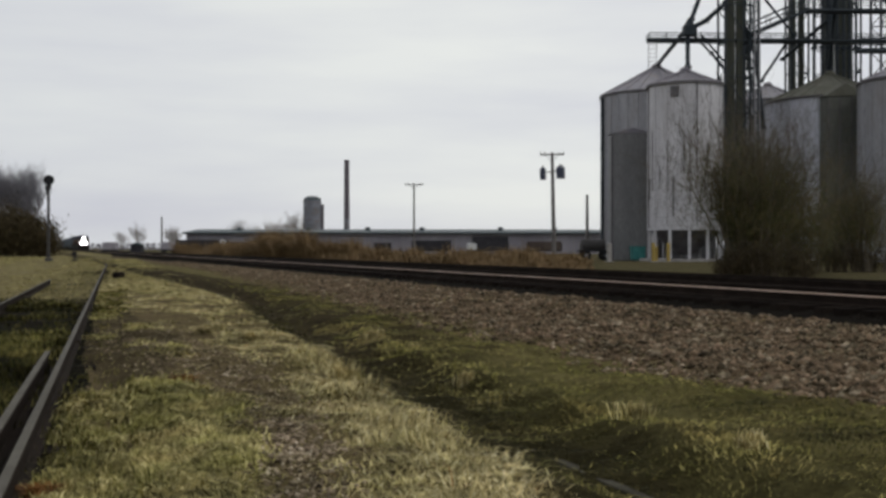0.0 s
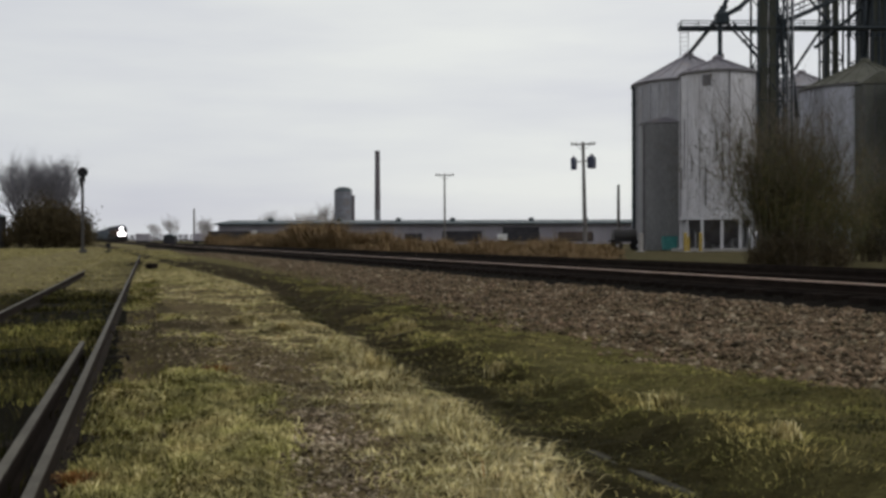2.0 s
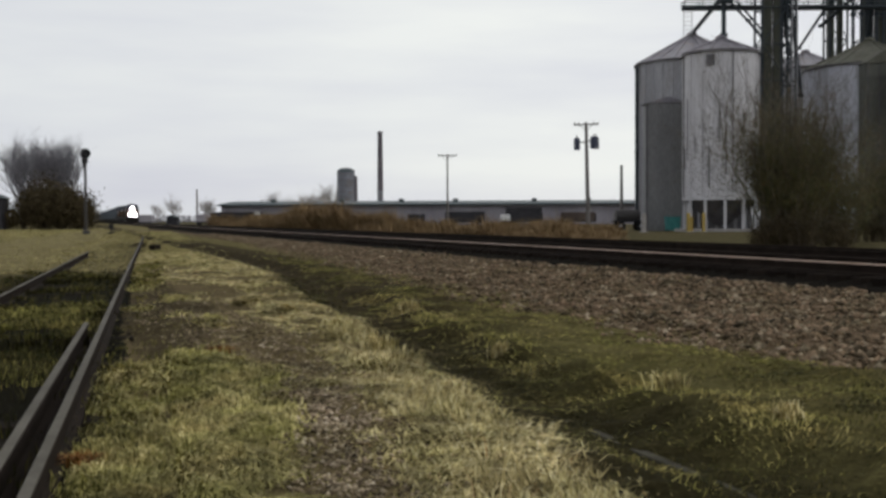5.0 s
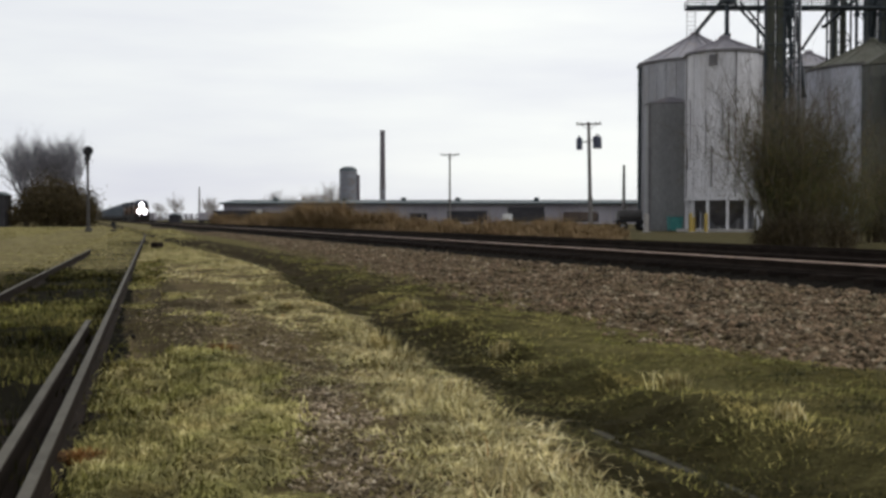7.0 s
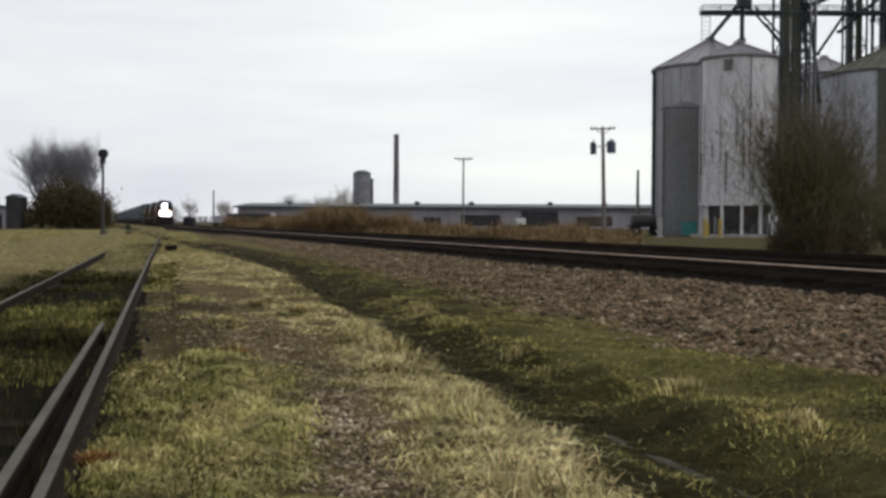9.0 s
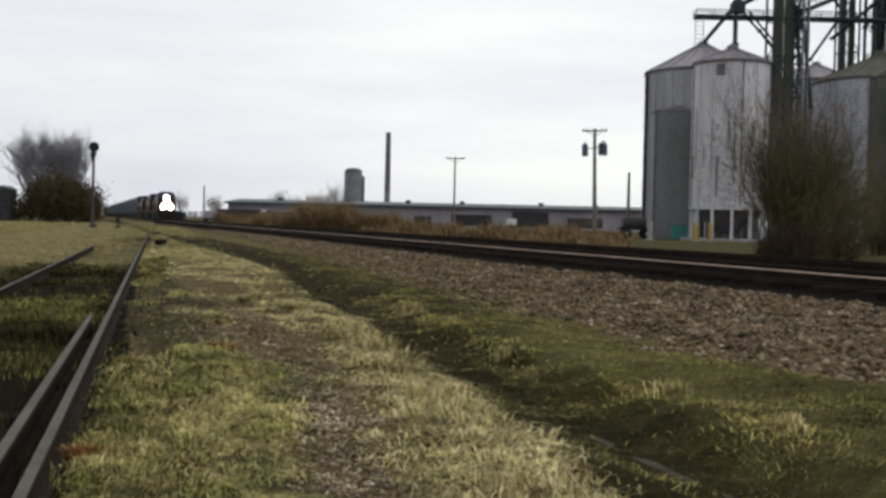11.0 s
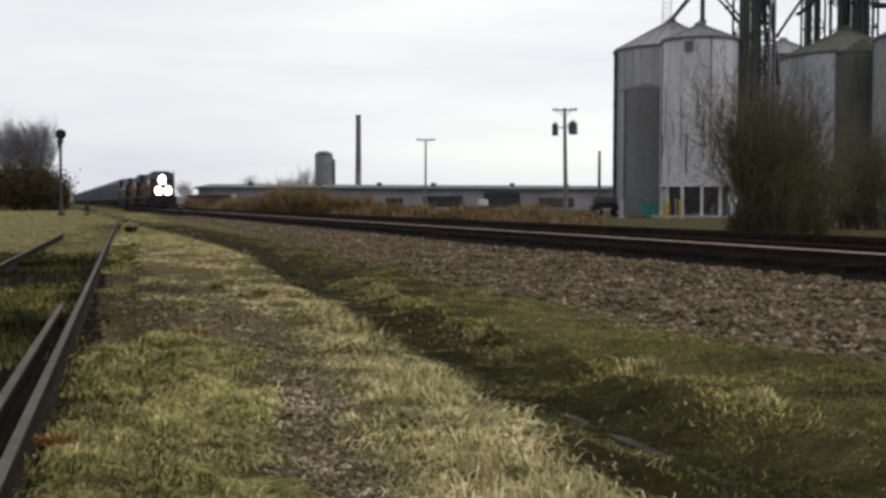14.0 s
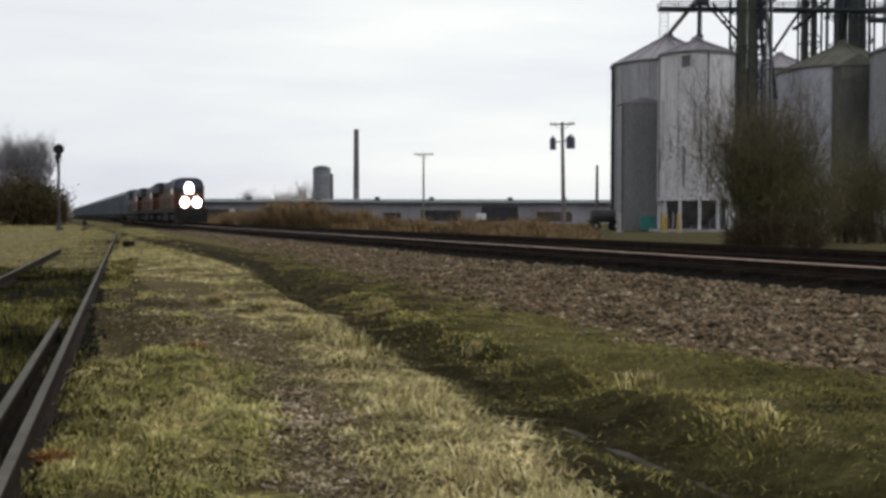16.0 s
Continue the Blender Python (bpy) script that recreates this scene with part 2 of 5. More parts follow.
RAIL_DULL = surface("dull_brown_grey_rail_head", (0.082, 0.073, 0.056), (0.140, 0.126, 0.100), 2.0, 40, 0.7, 0.15, bump=0.1, spec=0.1)
OLD_RAIL = surface("earth_caked_rail", (0.040, 0.037, 0.026), (0.085, 0.079, 0.058), 4.0, 30, 0.9, spec=0.05)
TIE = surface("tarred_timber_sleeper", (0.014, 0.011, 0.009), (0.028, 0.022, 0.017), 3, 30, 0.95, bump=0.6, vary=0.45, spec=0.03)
GALV = surface("weathered_galvanised_sheet", (0.30, 0.30, 0.315), (0.42, 0.42, 0.435), 0.5, 9, 0.55, 0.35, bump=0.1, streak=5, vary=0.12, stain=(0.27, 0.255, 0.25))
GALV_PALE = surface("bluish_pale_galvanised_sheet", (0.60, 0.61, 0.67), (0.72, 0.73, 0.79), 0.5, 9, 0.6, 0.2, bump=0.1, streak=5, stain=(0.34, 0.34, 0.35))
GALV_WHITE = surface("chalky_white_painted_sheet", (0.56, 0.55, 0.56), (0.71, 0.70, 0.71), 0.5, 9, 0.6, 0.1, bump=0.1, streak=8, stain=(0.40, 0.385, 0.38))
GALV_ROOF = surface("grey_bin_roof_sheet", (0.25, 0.235, 0.265), (0.35, 0.335, 0.36), 0.7, 9, 0.5, 0.4, bump=0.1, stain=(0.30, 0.26, 0.25))
BIN_RIB = surface("dull_dark_rib_steel", (0.12, 0.115, 0.12), (0.20, 0.19, 0.19), 1, 12, 0.6, 0.4, bump=0.1)
DRYER = surface("dark_grey_dryer_sheet", (0.215, 0.215, 0.215), (0.285, 0.285, 0.28), 0.6, 9, 0.6, 0.3, bump=0.1, streak=4)
STEEL_DARK = surface("dark_blue_green_structural_steel", (0.022, 0.032, 0.04), (0.05, 0.06, 0.068), 2, 20, 0.6, 0.3, bump=0.1)
LEG_STEEL = surface("grimy_olive_leg_casing", (0.045, 0.05, 0.036), (0.08, 0.082, 0.062), 1.2, 14, 0.65, 0.2, bump=0.1, streak=6)
GREY_GREEN = surface("dull_grey_green_sheet", (0.125, 0.13, 0.112), (0.18, 0.185, 0.162), 0.6, 9, 0.6, 0.2, bump=0.1, streak=5, stain=(0.10, 0.10, 0.08))
OLIVE_ROOF = surface("mossy_olive_bin_roof", (0.12, 0.12, 0.092), (0.18, 0.178, 0.14), 0.6, 9, 0.7, 0.1, bump=0.1)
CONCRETE = surface("pale_concrete", (0.30, 0.28, 0.26), (0.42, 0.40, 0.37), 1.0, 20, 0.9, bump=0.3)
CONC_OLD = surface("stained_grey_concrete_staves", (0.19, 0.20, 0.225), (0.28, 0.29, 0.32), 0.4, 8, 0.9, bump=0.2, stain=(0.18, 0.14, 0.12))
# lifted towards purple-grey to carry distance haze in the brick colour
BRICK_DARK = surface("haze_paled_sooty_brick", (0.13, 0.115, 0.13), (0.18, 0.16, 0.17), 0.5, 10, 0.9, bump=0.3)
POLE_WOOD = surface("grey_weathered_pole_timber", (0.16, 0.145, 0.135), (0.25, 0.235, 0.225), 3, 30, 0.9, bump=0.3, streak=8)
CAN = surface("dark_blue_grey_transformer_paint", (0.055, 0.065, 0.10), (0.09, 0.10, 0.14), 3, 30, 0.5)
BLACK = surface("black_painted_metal", (0.010, 0.010, 0.012), (0.022, 0.022, 0.025), 4, 30, 0.6)
MAST = surface("dark_signal_mast_paint", (0.05, 0.046, 0.044), (0.085, 0.08, 0.075), 4, 30, 0.6)
WALL_PALE = surface("pale_grey_metal_siding", (0.27, 0.25, 0.28), (0.39, 0.37, 0.395), 0.3, 6, 0.7, streak=3)
ROOF_BLUE = surface("dark_teal_grey_roof_sheet", (0.060, 0.078, 0.085), (0.095, 0.115, 0.12), 0.4, 8, 0.6)
DARK_OPEN = surface("dark_dock_door", (0.022, 0.022, 0.026), (0.045, 0.043, 0.048), 1, 10, 0.7)
TEAL = surface("faded_teal_paint", (0.03, 0.16, 0.15), (0.06, 0.24, 0.22), 2, 20, 0.6)
YELLOW = surface("chipped_yellow_paint", (0.34, 0.24, 0.05), (0.48, 0.35, 0.08), 4, 30, 0.6, stain=(0.16, 0.11, 0.05))
WHITE = surface("white_paint", (0.62, 0.62, 0.60), (0.78, 0.78, 0.76), 3, 20, 0.6)
SHED = surface("brown_shed_boards", (0.06, 0.045, 0.038), (0.11, 0.085, 0.07), 1, 14, 0.85, streak=5)
RUBBER = surface("black_tyre_rubber", (0.012, 0.012, 0.012), (0.03, 0.03, 0.03), 5, 30, 0.85)
LOCO_YELLOW = surface("grimy_amber_locomotive_paint", (0.075, 0.032, 0.010), (0.115, 0.048, 0.013), 0.5, 12, 0.6, bump=0.05, stain=(0.10, 0.045, 0.016))
LOCO_ROOF = surface("dark_slate_locomotive_roof", (0.03, 0.036, 0.05), (0.055, 0.062, 0.08), 0.6, 12, 0.6)
LOCO_UNDER = surface("sooty_black_running_gear", (0.010, 0.009, 0.009), (0.03, 0.025, 0.022), 2, 20, 0.8)
LOCO_GLASS = surface("dark_cab_glass", (0.01, 0.012, 0.015), (0.018, 0.02, 0.024), 2, 20, 0.1, bump=0)
CAR_GREY = surface("dull_blue_grey_hopper_paint", (0.125, 0.15, 0.175), (0.185, 0.212, 0.24), 0.5, 8, 0.6, bump=0.05, streak=4, vary=0.25, stain=(0.11, 0.11, 0.115))
LAMP = glow("lit_headlamp_glass_and_glare", (1.0, 0.96, 0.99), 9.0)
RED_LENS = surface("unlit_signal_lens", (0.02, 0.012, 0.012), (0.03, 0.02, 0.02), 5, 30, 0.15, bump=0)


# ---- mesh helpers ----
def raw_mesh(name, verts, faces, material=None, smooth=False):
    me = bpy.data.meshes.new(name)
    me.from_pydata([tuple(v) for v in verts], [], faces)
    if material:
        me.materials.append(material)
    if smooth:
        me.polygons.foreach_set("use_smooth", [True] * len(me.polygons))
    me.update()
    return me


def soup(name, verts, sizes, material):
    """A mesh of loose faces whose corners are used once each, in order; sizes: corners of each face."""
    me = bpy.data.meshes.new(name)
    verts = np.asarray(verts, dtype=np.float32).reshape(-1, 3)
    sizes = np.asarray(sizes, dtype=np.int32)
    me.vertices.add(len(verts))
    me.vertices.foreach_set("co", verts.ravel())
    me.loops.add(len(verts))
    me.loops.foreach_set("vertex_index", np.arange(len(verts), dtype=np.int32))
    me.polygons.add(len(sizes))
    me.polygons.foreach_set("loop_start", np.concatenate(([0], np.cumsum(sizes)[:-1])).astype(np.int32))
    me.materials.append(material)
    me.update(calc_edges=True)
    return me


def indexed(name, verts, tris, material):
    """A triangle mesh from arrays."""
    me = bpy.data.meshes.new(name)
    verts, tris = np.asarray(verts, dtype=np.float32), np.asarray(tris, dtype=np.int32)
    me.vertices.add(len(verts))
    me.vertices.foreach_set("co", verts.ravel())
    me.loops.add(tris.size)
    me.loops.foreach_set("vertex_index", tris.ravel())
    me.polygons.add(len(tris))
    me.polygons.foreach_set("loop_start", np.arange(0, tris.size, 3, dtype=np.int32))
    me.materials.append(material)
    me.update(calc_edges=True)
    return me


def part(name, bm, material, parent=None, label=""):
    """Links a bmesh as one mesh object under a thing or a part."""
    me = bpy.data.meshes.new(name)
    bm.to_mesh(me)
    bm.free()
    me.materials.append(material)
    ob = new(name, me)
    if parent:
        ob.parent = parent
    return tagged(ob, label)


def empty(name, m, label, category, group="", kind=""):
    ob = new(name)
    ob.matrix_basis = m
    return tagged(ob, label, category, group, kind)


def box(x0, x1, y0, y1, z0, z1, bevel=0.0, bm=None):
    bm = bm or bmesh.new()
    made = bmesh.ops.create_cube(bm, size=1.0)
    vs = made["verts"]
    for v in vs:
        v.co = Vector((x0 + (v.co.x + 0.5) * (x1 - x0), y0 + (v.co.y + 0.5) * (y1 - y0), z0 + (v.co.z + 0.5) * (z1 - z0)))
    if bevel:
        es = list({e for v in vs for e in v.link_edges})
        bmesh.ops.bevel(bm, geom=es, offset=bevel, segments=2, affect="EDGES", profile=0.6)
    return bm


def rod(a, b, r0, r1=None, sides=10, bm=None):
    """A tapered round bar from a to b."""
    bm = bm or bmesh.new()
    a, b = Vector(a), Vector(b)
    d = b - a
    m = Matrix.Translation((a + b) / 2) @ d.to_track_quat("Z", "Y").to_matrix().to_4x4()
    bmesh.ops.create_cone(bm, cap_ends=True, segments=sides, radius1=r0, radius2=r0 if r1 is None else r1, depth=d.length, matrix=m)
    return bm


def lathe(profile, sides=32, bm=None, cap=True):
    """A turned form from (radius, height) pairs."""
    bm = bm or bmesh.new()
    rings = []
    for r, z in profile:
        rings.append([bm.verts.new((r * math.cos(k * math.tau / sides), r * math.sin(k * math.tau / sides), z)) for k in range(sides)])
    for lo, hi in zip(rings, rings[1:]):
        for k in range(sides):
            bm.faces.new((lo[k], lo[(k + 1) % sides], hi[(k + 1) % sides], hi[k]))
    if cap:
        bm.faces.new(rings[-1])
        bm.faces.new(list(reversed(rings[0])))
    return bm


def extrude_profile(points, y0, y1, bm=None):
    """An upright (x, z) outline drawn out along y."""
    bm = bm or bmesh.new()
    a = [bm.verts.new((x, y0, z)) for x, z in points]
    b = [bm.verts.new((x, y1, z)) for x, z in points]
    k = len(points)
    for i in range(k):
        bm.faces.new((a[i], a[(i + 1) % k], b[(i + 1) % k], b[i]))
    bm.faces.new(list(reversed(a)))
    bm.faces.new(b)
    bmesh.ops.recalc_face_normals(bm, faces=bm.faces)
    return bm


# ---- the ground ----
def toe(y):
    """Where the ballast spread begins."""
    return 5.55 + min(3.2, max(0.0, y - 15.0) * 0.068 + max(0.0, 9.0 - y) * 0.08)


def creep(y):
    """How far the strips beside the line have spread at y."""
    return min(max(y - 4.2, 0.0) * 0.1, 2.3)



def lerp(v, xs, ys):
    return float(np.interp(v, xs, ys))


def ground_z(x, y):
    s = x - SIDE * y
    rut = 2.98 + 0.08 * math.sin(y * 0.9) + min(max(y - 9.0, 0.0) * 0.1, 1.5)
    base = lerp(x, [-40, -3, 1.8, rut - 0.5, rut, rut + 0.45, rut + 0.75, toe(y), 10.9, 11.3, 13.7, 14.7, 15.5, 18.1, 18.7, 20.5, 22.5, 30, 60],
                [-0.12, -0.12, -0.12, -0.15, -0.30, -0.26, -0.15, -0.2, -0.06, 0.03, 0.03, 0.0, 0.03, 0.03, -0.08, -0.3, -0.2, -0.1, -0.1])
    if -2.4 < s < 0.1:
        base -= 0.05
    near = max(0.0, 1.0 - math.hypot(x - 3, y - 6) / 60)
    on_track = 10.6 < x < 19.0 or -2.3 < s < -0.2
    amp = 0.015 if on_track else 0.075
    base += near * amp * (noise.noise((x * 0.8, y * 0.8, 1.3)) + 0.6 * noise.noise((x * 2.6, y * 2.6, 5.1)) + 0.35 * noise.noise((x * 6.5, y * 5.0, 8.4)))
    return base


def build_ground():
    def spread(dense, lo, hi):
        out, step, v = list(dense), 0.6, dense[-1]
        while v < hi:
            step *= 1.35
            v += step
            out.append(v)
        step, v = 0.6, dense[0]
        while v > lo:
            step *= 1.35
            v -= step
            out.insert(0, v)
        return out
    xs = spread([*np.arange(-4, 7.5, 0.08), *np.arange(7.5, 24, 0.3)], -4000, 4000)
    ys = spread([*np.arange(1.5, 14, 0.08), *np.arange(14, 45, 0.45)], -600, 4800)
    verts = [(x, y, ground_z(x, y)) for y in ys for x in xs]
    w = len(xs)
    faces = [(j * w + i, j * w + i + 1, (j + 1) * w + i + 1, (j + 1) * w + i) for j in range(len(ys) - 1) for i in range(w - 1)]
    ob = new("ground", raw_mesh("ground", verts, faces, GROUND, True))
    tagged(ob, "rough ground of dry grass, dark ruts and spread gravel", "ground", kind="structure")


build_ground()

# ---- tracks ----
RAIL_PROFILE = [(-0.075, 0.0), (0.075, 0.0), (0.07, 0.014), (0.012, 0.035), (0.010, 0.122), (0.034, 0.132), (0.036, 0.162), (0.030, 0.170), (-0.030, 0.170), (-0.036, 0.162), (-0.034, 0.132), (-0.010, 0.122), (-0.012, 0.035), (-0.07, 0.014)]
HEAD_WRAP = [(-0.0385, 0.150), (0.0315, 0.1695), (0.028, 0.1735), (-0.032, 0.1735), (-0.0385, 0.164)]
HEAD_TOP = [(-0.0315, 0.1695), (0.0315, 0.1695), (0.028, 0.1735), (-0.028, 0.1735)]


def rail(parent, x, y0, y1, z, head, label="", outline=HEAD_TOP, slim=1.0):
    ob = part("rail", extrude_profile([(x + px * slim, z + pz) for px, pz in RAIL_PROFILE], y0, y1), RAIL_RUST, parent, label)
    part("rail_head", extrude_profile([(x + px * slim, z + pz) for px, pz in outline], y0, y1), head, ob)
    return ob


def sleepers(parent, y0, y1, count_single, z, length=2.6, step=0.53, seed=1):
    rng = random.Random(seed)
    made = bpy.data.meshes.new("sleeper")
    bm = box(-length / 2, length / 2, -0.115, 0.115, -0.17, 0.0, 0.012)
    bm.to_mesh(made)
    bm.free()
    made.materials.append(TIE)
    y, k, rest = y0, 0, []
    while y < y1:
        m = pose(rng.uniform(-0.04, 0.04), y + rng.uniform(-0.02, 0.02), z + rng.uniform(-0.012, 0.006), 0, 0, rng.uniform(-0.8, 0.8))
        if k < count_single:
            ob = new("sleeper", made)
            ob.parent = parent
            ob.matrix_basis = m
        else:
            rest.append(m)
        y += step
        k += 1
    if rest:
        bm = bmesh.new()
        base = [(sx * length / 2, sy * 0.115, sz) for sz in (-0.17, 0) for sx, sy in ((-1, -1), (1, -1), (1, 1), (-1, 1))]
        verts, faces = [], []
        for m in rest:
            o = len(verts)
            verts += [tuple(m @ Vector(c)) for c in base]
            faces += [(o + 4, o + 5, o + 6, o + 7), (o, o + 1, o + 5, o + 4), (o + 1, o + 2, o + 6, o + 5), (o + 2, o + 3, o + 7, o + 6), (o + 3, o, o + 4, o + 7)]
        bm.free()
        ob = new("sleepers", raw_mesh("sleepers", verts, faces, TIE))
        ob.parent = parent
        tagged(ob, kind="stuff")


MAIN_X, MAIN_TOP = 12.5, 0.28
for cx, single, label in ((MAIN_X, 280, "main line track, polished rails on tarred timber sleepers"), (MAIN_X + 4.4, 120, "second main line track on dark timber sleepers")):
    track = empty("railway_track", pose(cx, 0, 0), label, "railway track", "main line tracks", kind="structure")
    for sx in (-0.752, 0.752):
        # painted glint: only the near rail gets the pale head and outer side
        bright = sx < 0 and cx == MAIN_X
        rail(track, sx, -40, 1500, MAIN_TOP - 0.1735, RAIL_HEAD_GLINT if bright else RAIL_RUST, "", HEAD_WRAP if bright else HEAD_TOP)
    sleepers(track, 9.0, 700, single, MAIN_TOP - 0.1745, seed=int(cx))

siding = empty("railway_siding", pose(-1.21, 0, 0, 0, 0, -math.degrees(math.atan(SIDE))), "old siding track with dull brown rails sunk in weeds", "railway track", kind="structure")
for sx, end in ((-0.752, 37.5), (0.752, 76.0)):
    rail(siding, sx, -15, end, -0.1735, RAIL_DULL, slim=0.78)
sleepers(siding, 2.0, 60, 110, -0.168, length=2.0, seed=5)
guard = part("guard_rail", extrude_profile([(0.752 - 0.162 + px * 0.78, -0.1695 + pz) for px, pz in RAIL_PROFILE], -15, 11.35), RAIL_RUST, siding, "short second rail lying inside the running rail")
part("rail_head", extrude_profile([(0.752 - 0.162 + px * 0.78, -0.1695 + pz) for px, pz in HEAD_TOP], -15, 11.35), RAIL_DULL, guard)

# ---- the grain site: u to the side, v away from the viewer, both level ----
CU, SU = math.cos(radians(-18.44)), math.sin(radians(-18.44))


def site(u, v, z=0.0, turn=0.0):
    return pose(u * CU - v * SU, u * SU + v * CU, z, 0, 0, -18.44 + turn)


GROUND_FAR = -0.1


def grain_bin(u, v, r, z_bottom, z_eave, z_apex, material, label, ribs=28, legs=False, top=None):
    thing = empty("grain_bin", site(u, v, GROUND_FAR), label, "grain bin", "grain bins")
    top = top or GALV_ROOF
    zb, ze, za = z_bottom - GROUND_FAR, z_eave - GROUND_FAR, z_apex - GROUND_FAR
    # corrugated wall rings, one course every 0.8 m with a proud lap
    prof, z = [], zb
    while z < ze - 0.05:
        prof += [(r, z), (r, min(z + 0.74, ze)), (r + 0.025, min(z + 0.75, ze)), (r + 0.025, min(z + 0.80, ze))]
        z += 0.81
    part("wall", lathe(prof, 48), material, thing)
    roof = part("roof", lathe([(r + 0.12, ze - 0.06), (r + 0.14, ze), (0.45, za - 0.12), (0.42, za), (0.0001, za + 0.05)], 48, cap=False), top, thing)
    bm = bmesh.new()
    for k in range(24):
        a = k * math.tau / 24
        rod((math.cos(a) * (r + 0.13), math.sin(a) * (r + 0.13), ze + 0.04), (math.cos(a) * 0.45, math.sin(a) * 0.45, za - 0.06), 0.05, sides=5, bm=bm)
    part("roof_ribs", bm, top, roof)
    for k in range(ribs):
        a = k * math.tau / ribs + 0.05
        part("stiffener", rod((math.cos(a) * (r + 0.04), math.sin(a) * (r + 0.04), zb), (math.cos(a) * (r + 0.04), math.sin(a) * (r + 0.04), ze - 0.1), 0.045 if legs else 0.025, sides=5), BIN_RIB if legs and k % 4 == 0 else material, thing)
    part("cap", lathe([(0.45, za - 0.1), (0.5, za + 0.1), (0.3, za + 0.28)], 16), top, thing)
    part("eave_ring", lathe([(r + 0.1, ze - 0.2), (r + 0.17, ze - 0.18), (r + 0.17, ze - 0.02), (r + 0.1, ze)], 48, cap=False), BIN_RIB, thing)
    if legs:
        rng = random.Random(9)
        for k in range(13):
            a = radians(-172 + k * 13.0 + rng.uniform(-4, 4))
            z0 = zb + rng.uniform(0.3, 6.0)
            z1 = min(ze - 0.3, z0 + rng.uniform(1.2, 5.5))
            part("seam_strip", rod((math.cos(a) * (r + 0.03), math.sin(a) * (r + 0.03), z0), (math.cos(a) * (r + 0.03), math.sin(a) * (r + 0.03), z1), rng.uniform(0.03, 0.07), sides=5), BIN_RIB, thing, "dull dark seam strip")
        part("hatch", box(-0.35, 0.35, -0.06, 0.06, ze - 1.3, ze - 0.4, 0.03), BIN_RIB, thing).matrix_basis = pose(-1.6, -2.75, 0, 0, 0, -30)
        # dark steel and low reach put the shade between the legs into the cone
        part("hopper", lathe([(0.6, zb - 2.2), (r - 0.1, zb)], 32), BIN_RIB, thing)
        part("ring_beam", lathe([(r - 0.15, zb - 0.12), (r + 0.08, zb - 0.12), (r + 0.08, zb + 0.12), (r - 0.15, zb + 0.12)], 48, cap=False), GALV_WHITE, thing)
        for k in range(12):
            a = k * math.tau / 12 - 0.14
            part("leg", box(-0.11, 0.11, -0.11, 0.11, 0.0, zb - 0.05, 0.015), GALV_WHITE, thing).matrix_basis = pose(math.cos(a) * (r - 0.1), math.sin(a) * (r - 0.1), 0, 0, 0, math.degrees(a))
        part("pad", lathe([(r + 0.7, 0.0), (r + 0.7, 0.22)], 40), CONCRETE, thing, "pale concrete foundation pad")
    return thing


grain_bin(23.5, 92, 3.13, 2.6, 14.7, 16.0, GALV_WHITE, "chalky white hopper-bottom grain bin on steel legs", 16, True)
grain_bin(23.8, 104, 5.25, -0.1, 15.5, 18.3, GALV, "tall grey corrugated grain bin with a cone roof", 32)
grain_bin(38.2, 98, 5.55, -0.1, 14.2, 16.7, GALV_PALE, "wide grey grain bin with an olive-stained roof behind a shrub", 32, top=OLIVE_ROOF)
grain_bin(41.4, 85.5, 5.4, -0.1, 14.2, 16.6, GALV, "grey grain bin beside the conveyor towers", 32)
grain_bin(38.5, 116, 4.2, -0.1, 16.5, 18.4, GALV, "grey grain bin standing behind the others", 24)


def downpipe(u, v, top, r, label):
    thing = empty("drop_pipe", site(u, v, GROUND_FAR), label, "pipe", "upright pipes")
    part("pipe", rod((0, 0, 0), (0, 0, top), r, sides=10), STEEL_DARK, thing)
    for k in range(5):
        part("collar", rod((0, 0, 0.8 + k * 3.2), (0, 0, 1.0 + k * 3.2), r * 1.35, sides=10), STEEL_DARK, thing)


# added pipe, there to draw the dark left edge of the tall bin
downpipe(18.55, 103.4, 15.3, 0.2, "dark upright pipe added as the tall bin's dark left edge")


def dryer():
    thing = empty("grain_dryer", site(19.9, 97.2, GROUND_FAR), "tall dark grey sheet-metal grain dryer", "grain dryer")
    part("body", box(-1.75, 1.75, -1.2, 1.2, 0, 11.2, 0.05), DRYER, thing)
    for k in range(13):
        part("panel_rib", box(-1.78, 1.78, -1.24, -1.2, 0.6 + k * 0.8, 0.66 + k * 0.8), DRYER, thing)
    part("drain_pipe", rod((-1.85, -1.1, 0), (-1.85, -1.1, 11.0), 0.11), BIN_RIB, thing)
    part("roof", extrude_profile([(-1.9, 11.2), (1.9, 11.2), (0, 11.7)], -1.3, 1.3), GALV_ROOF, thing)


dryer()


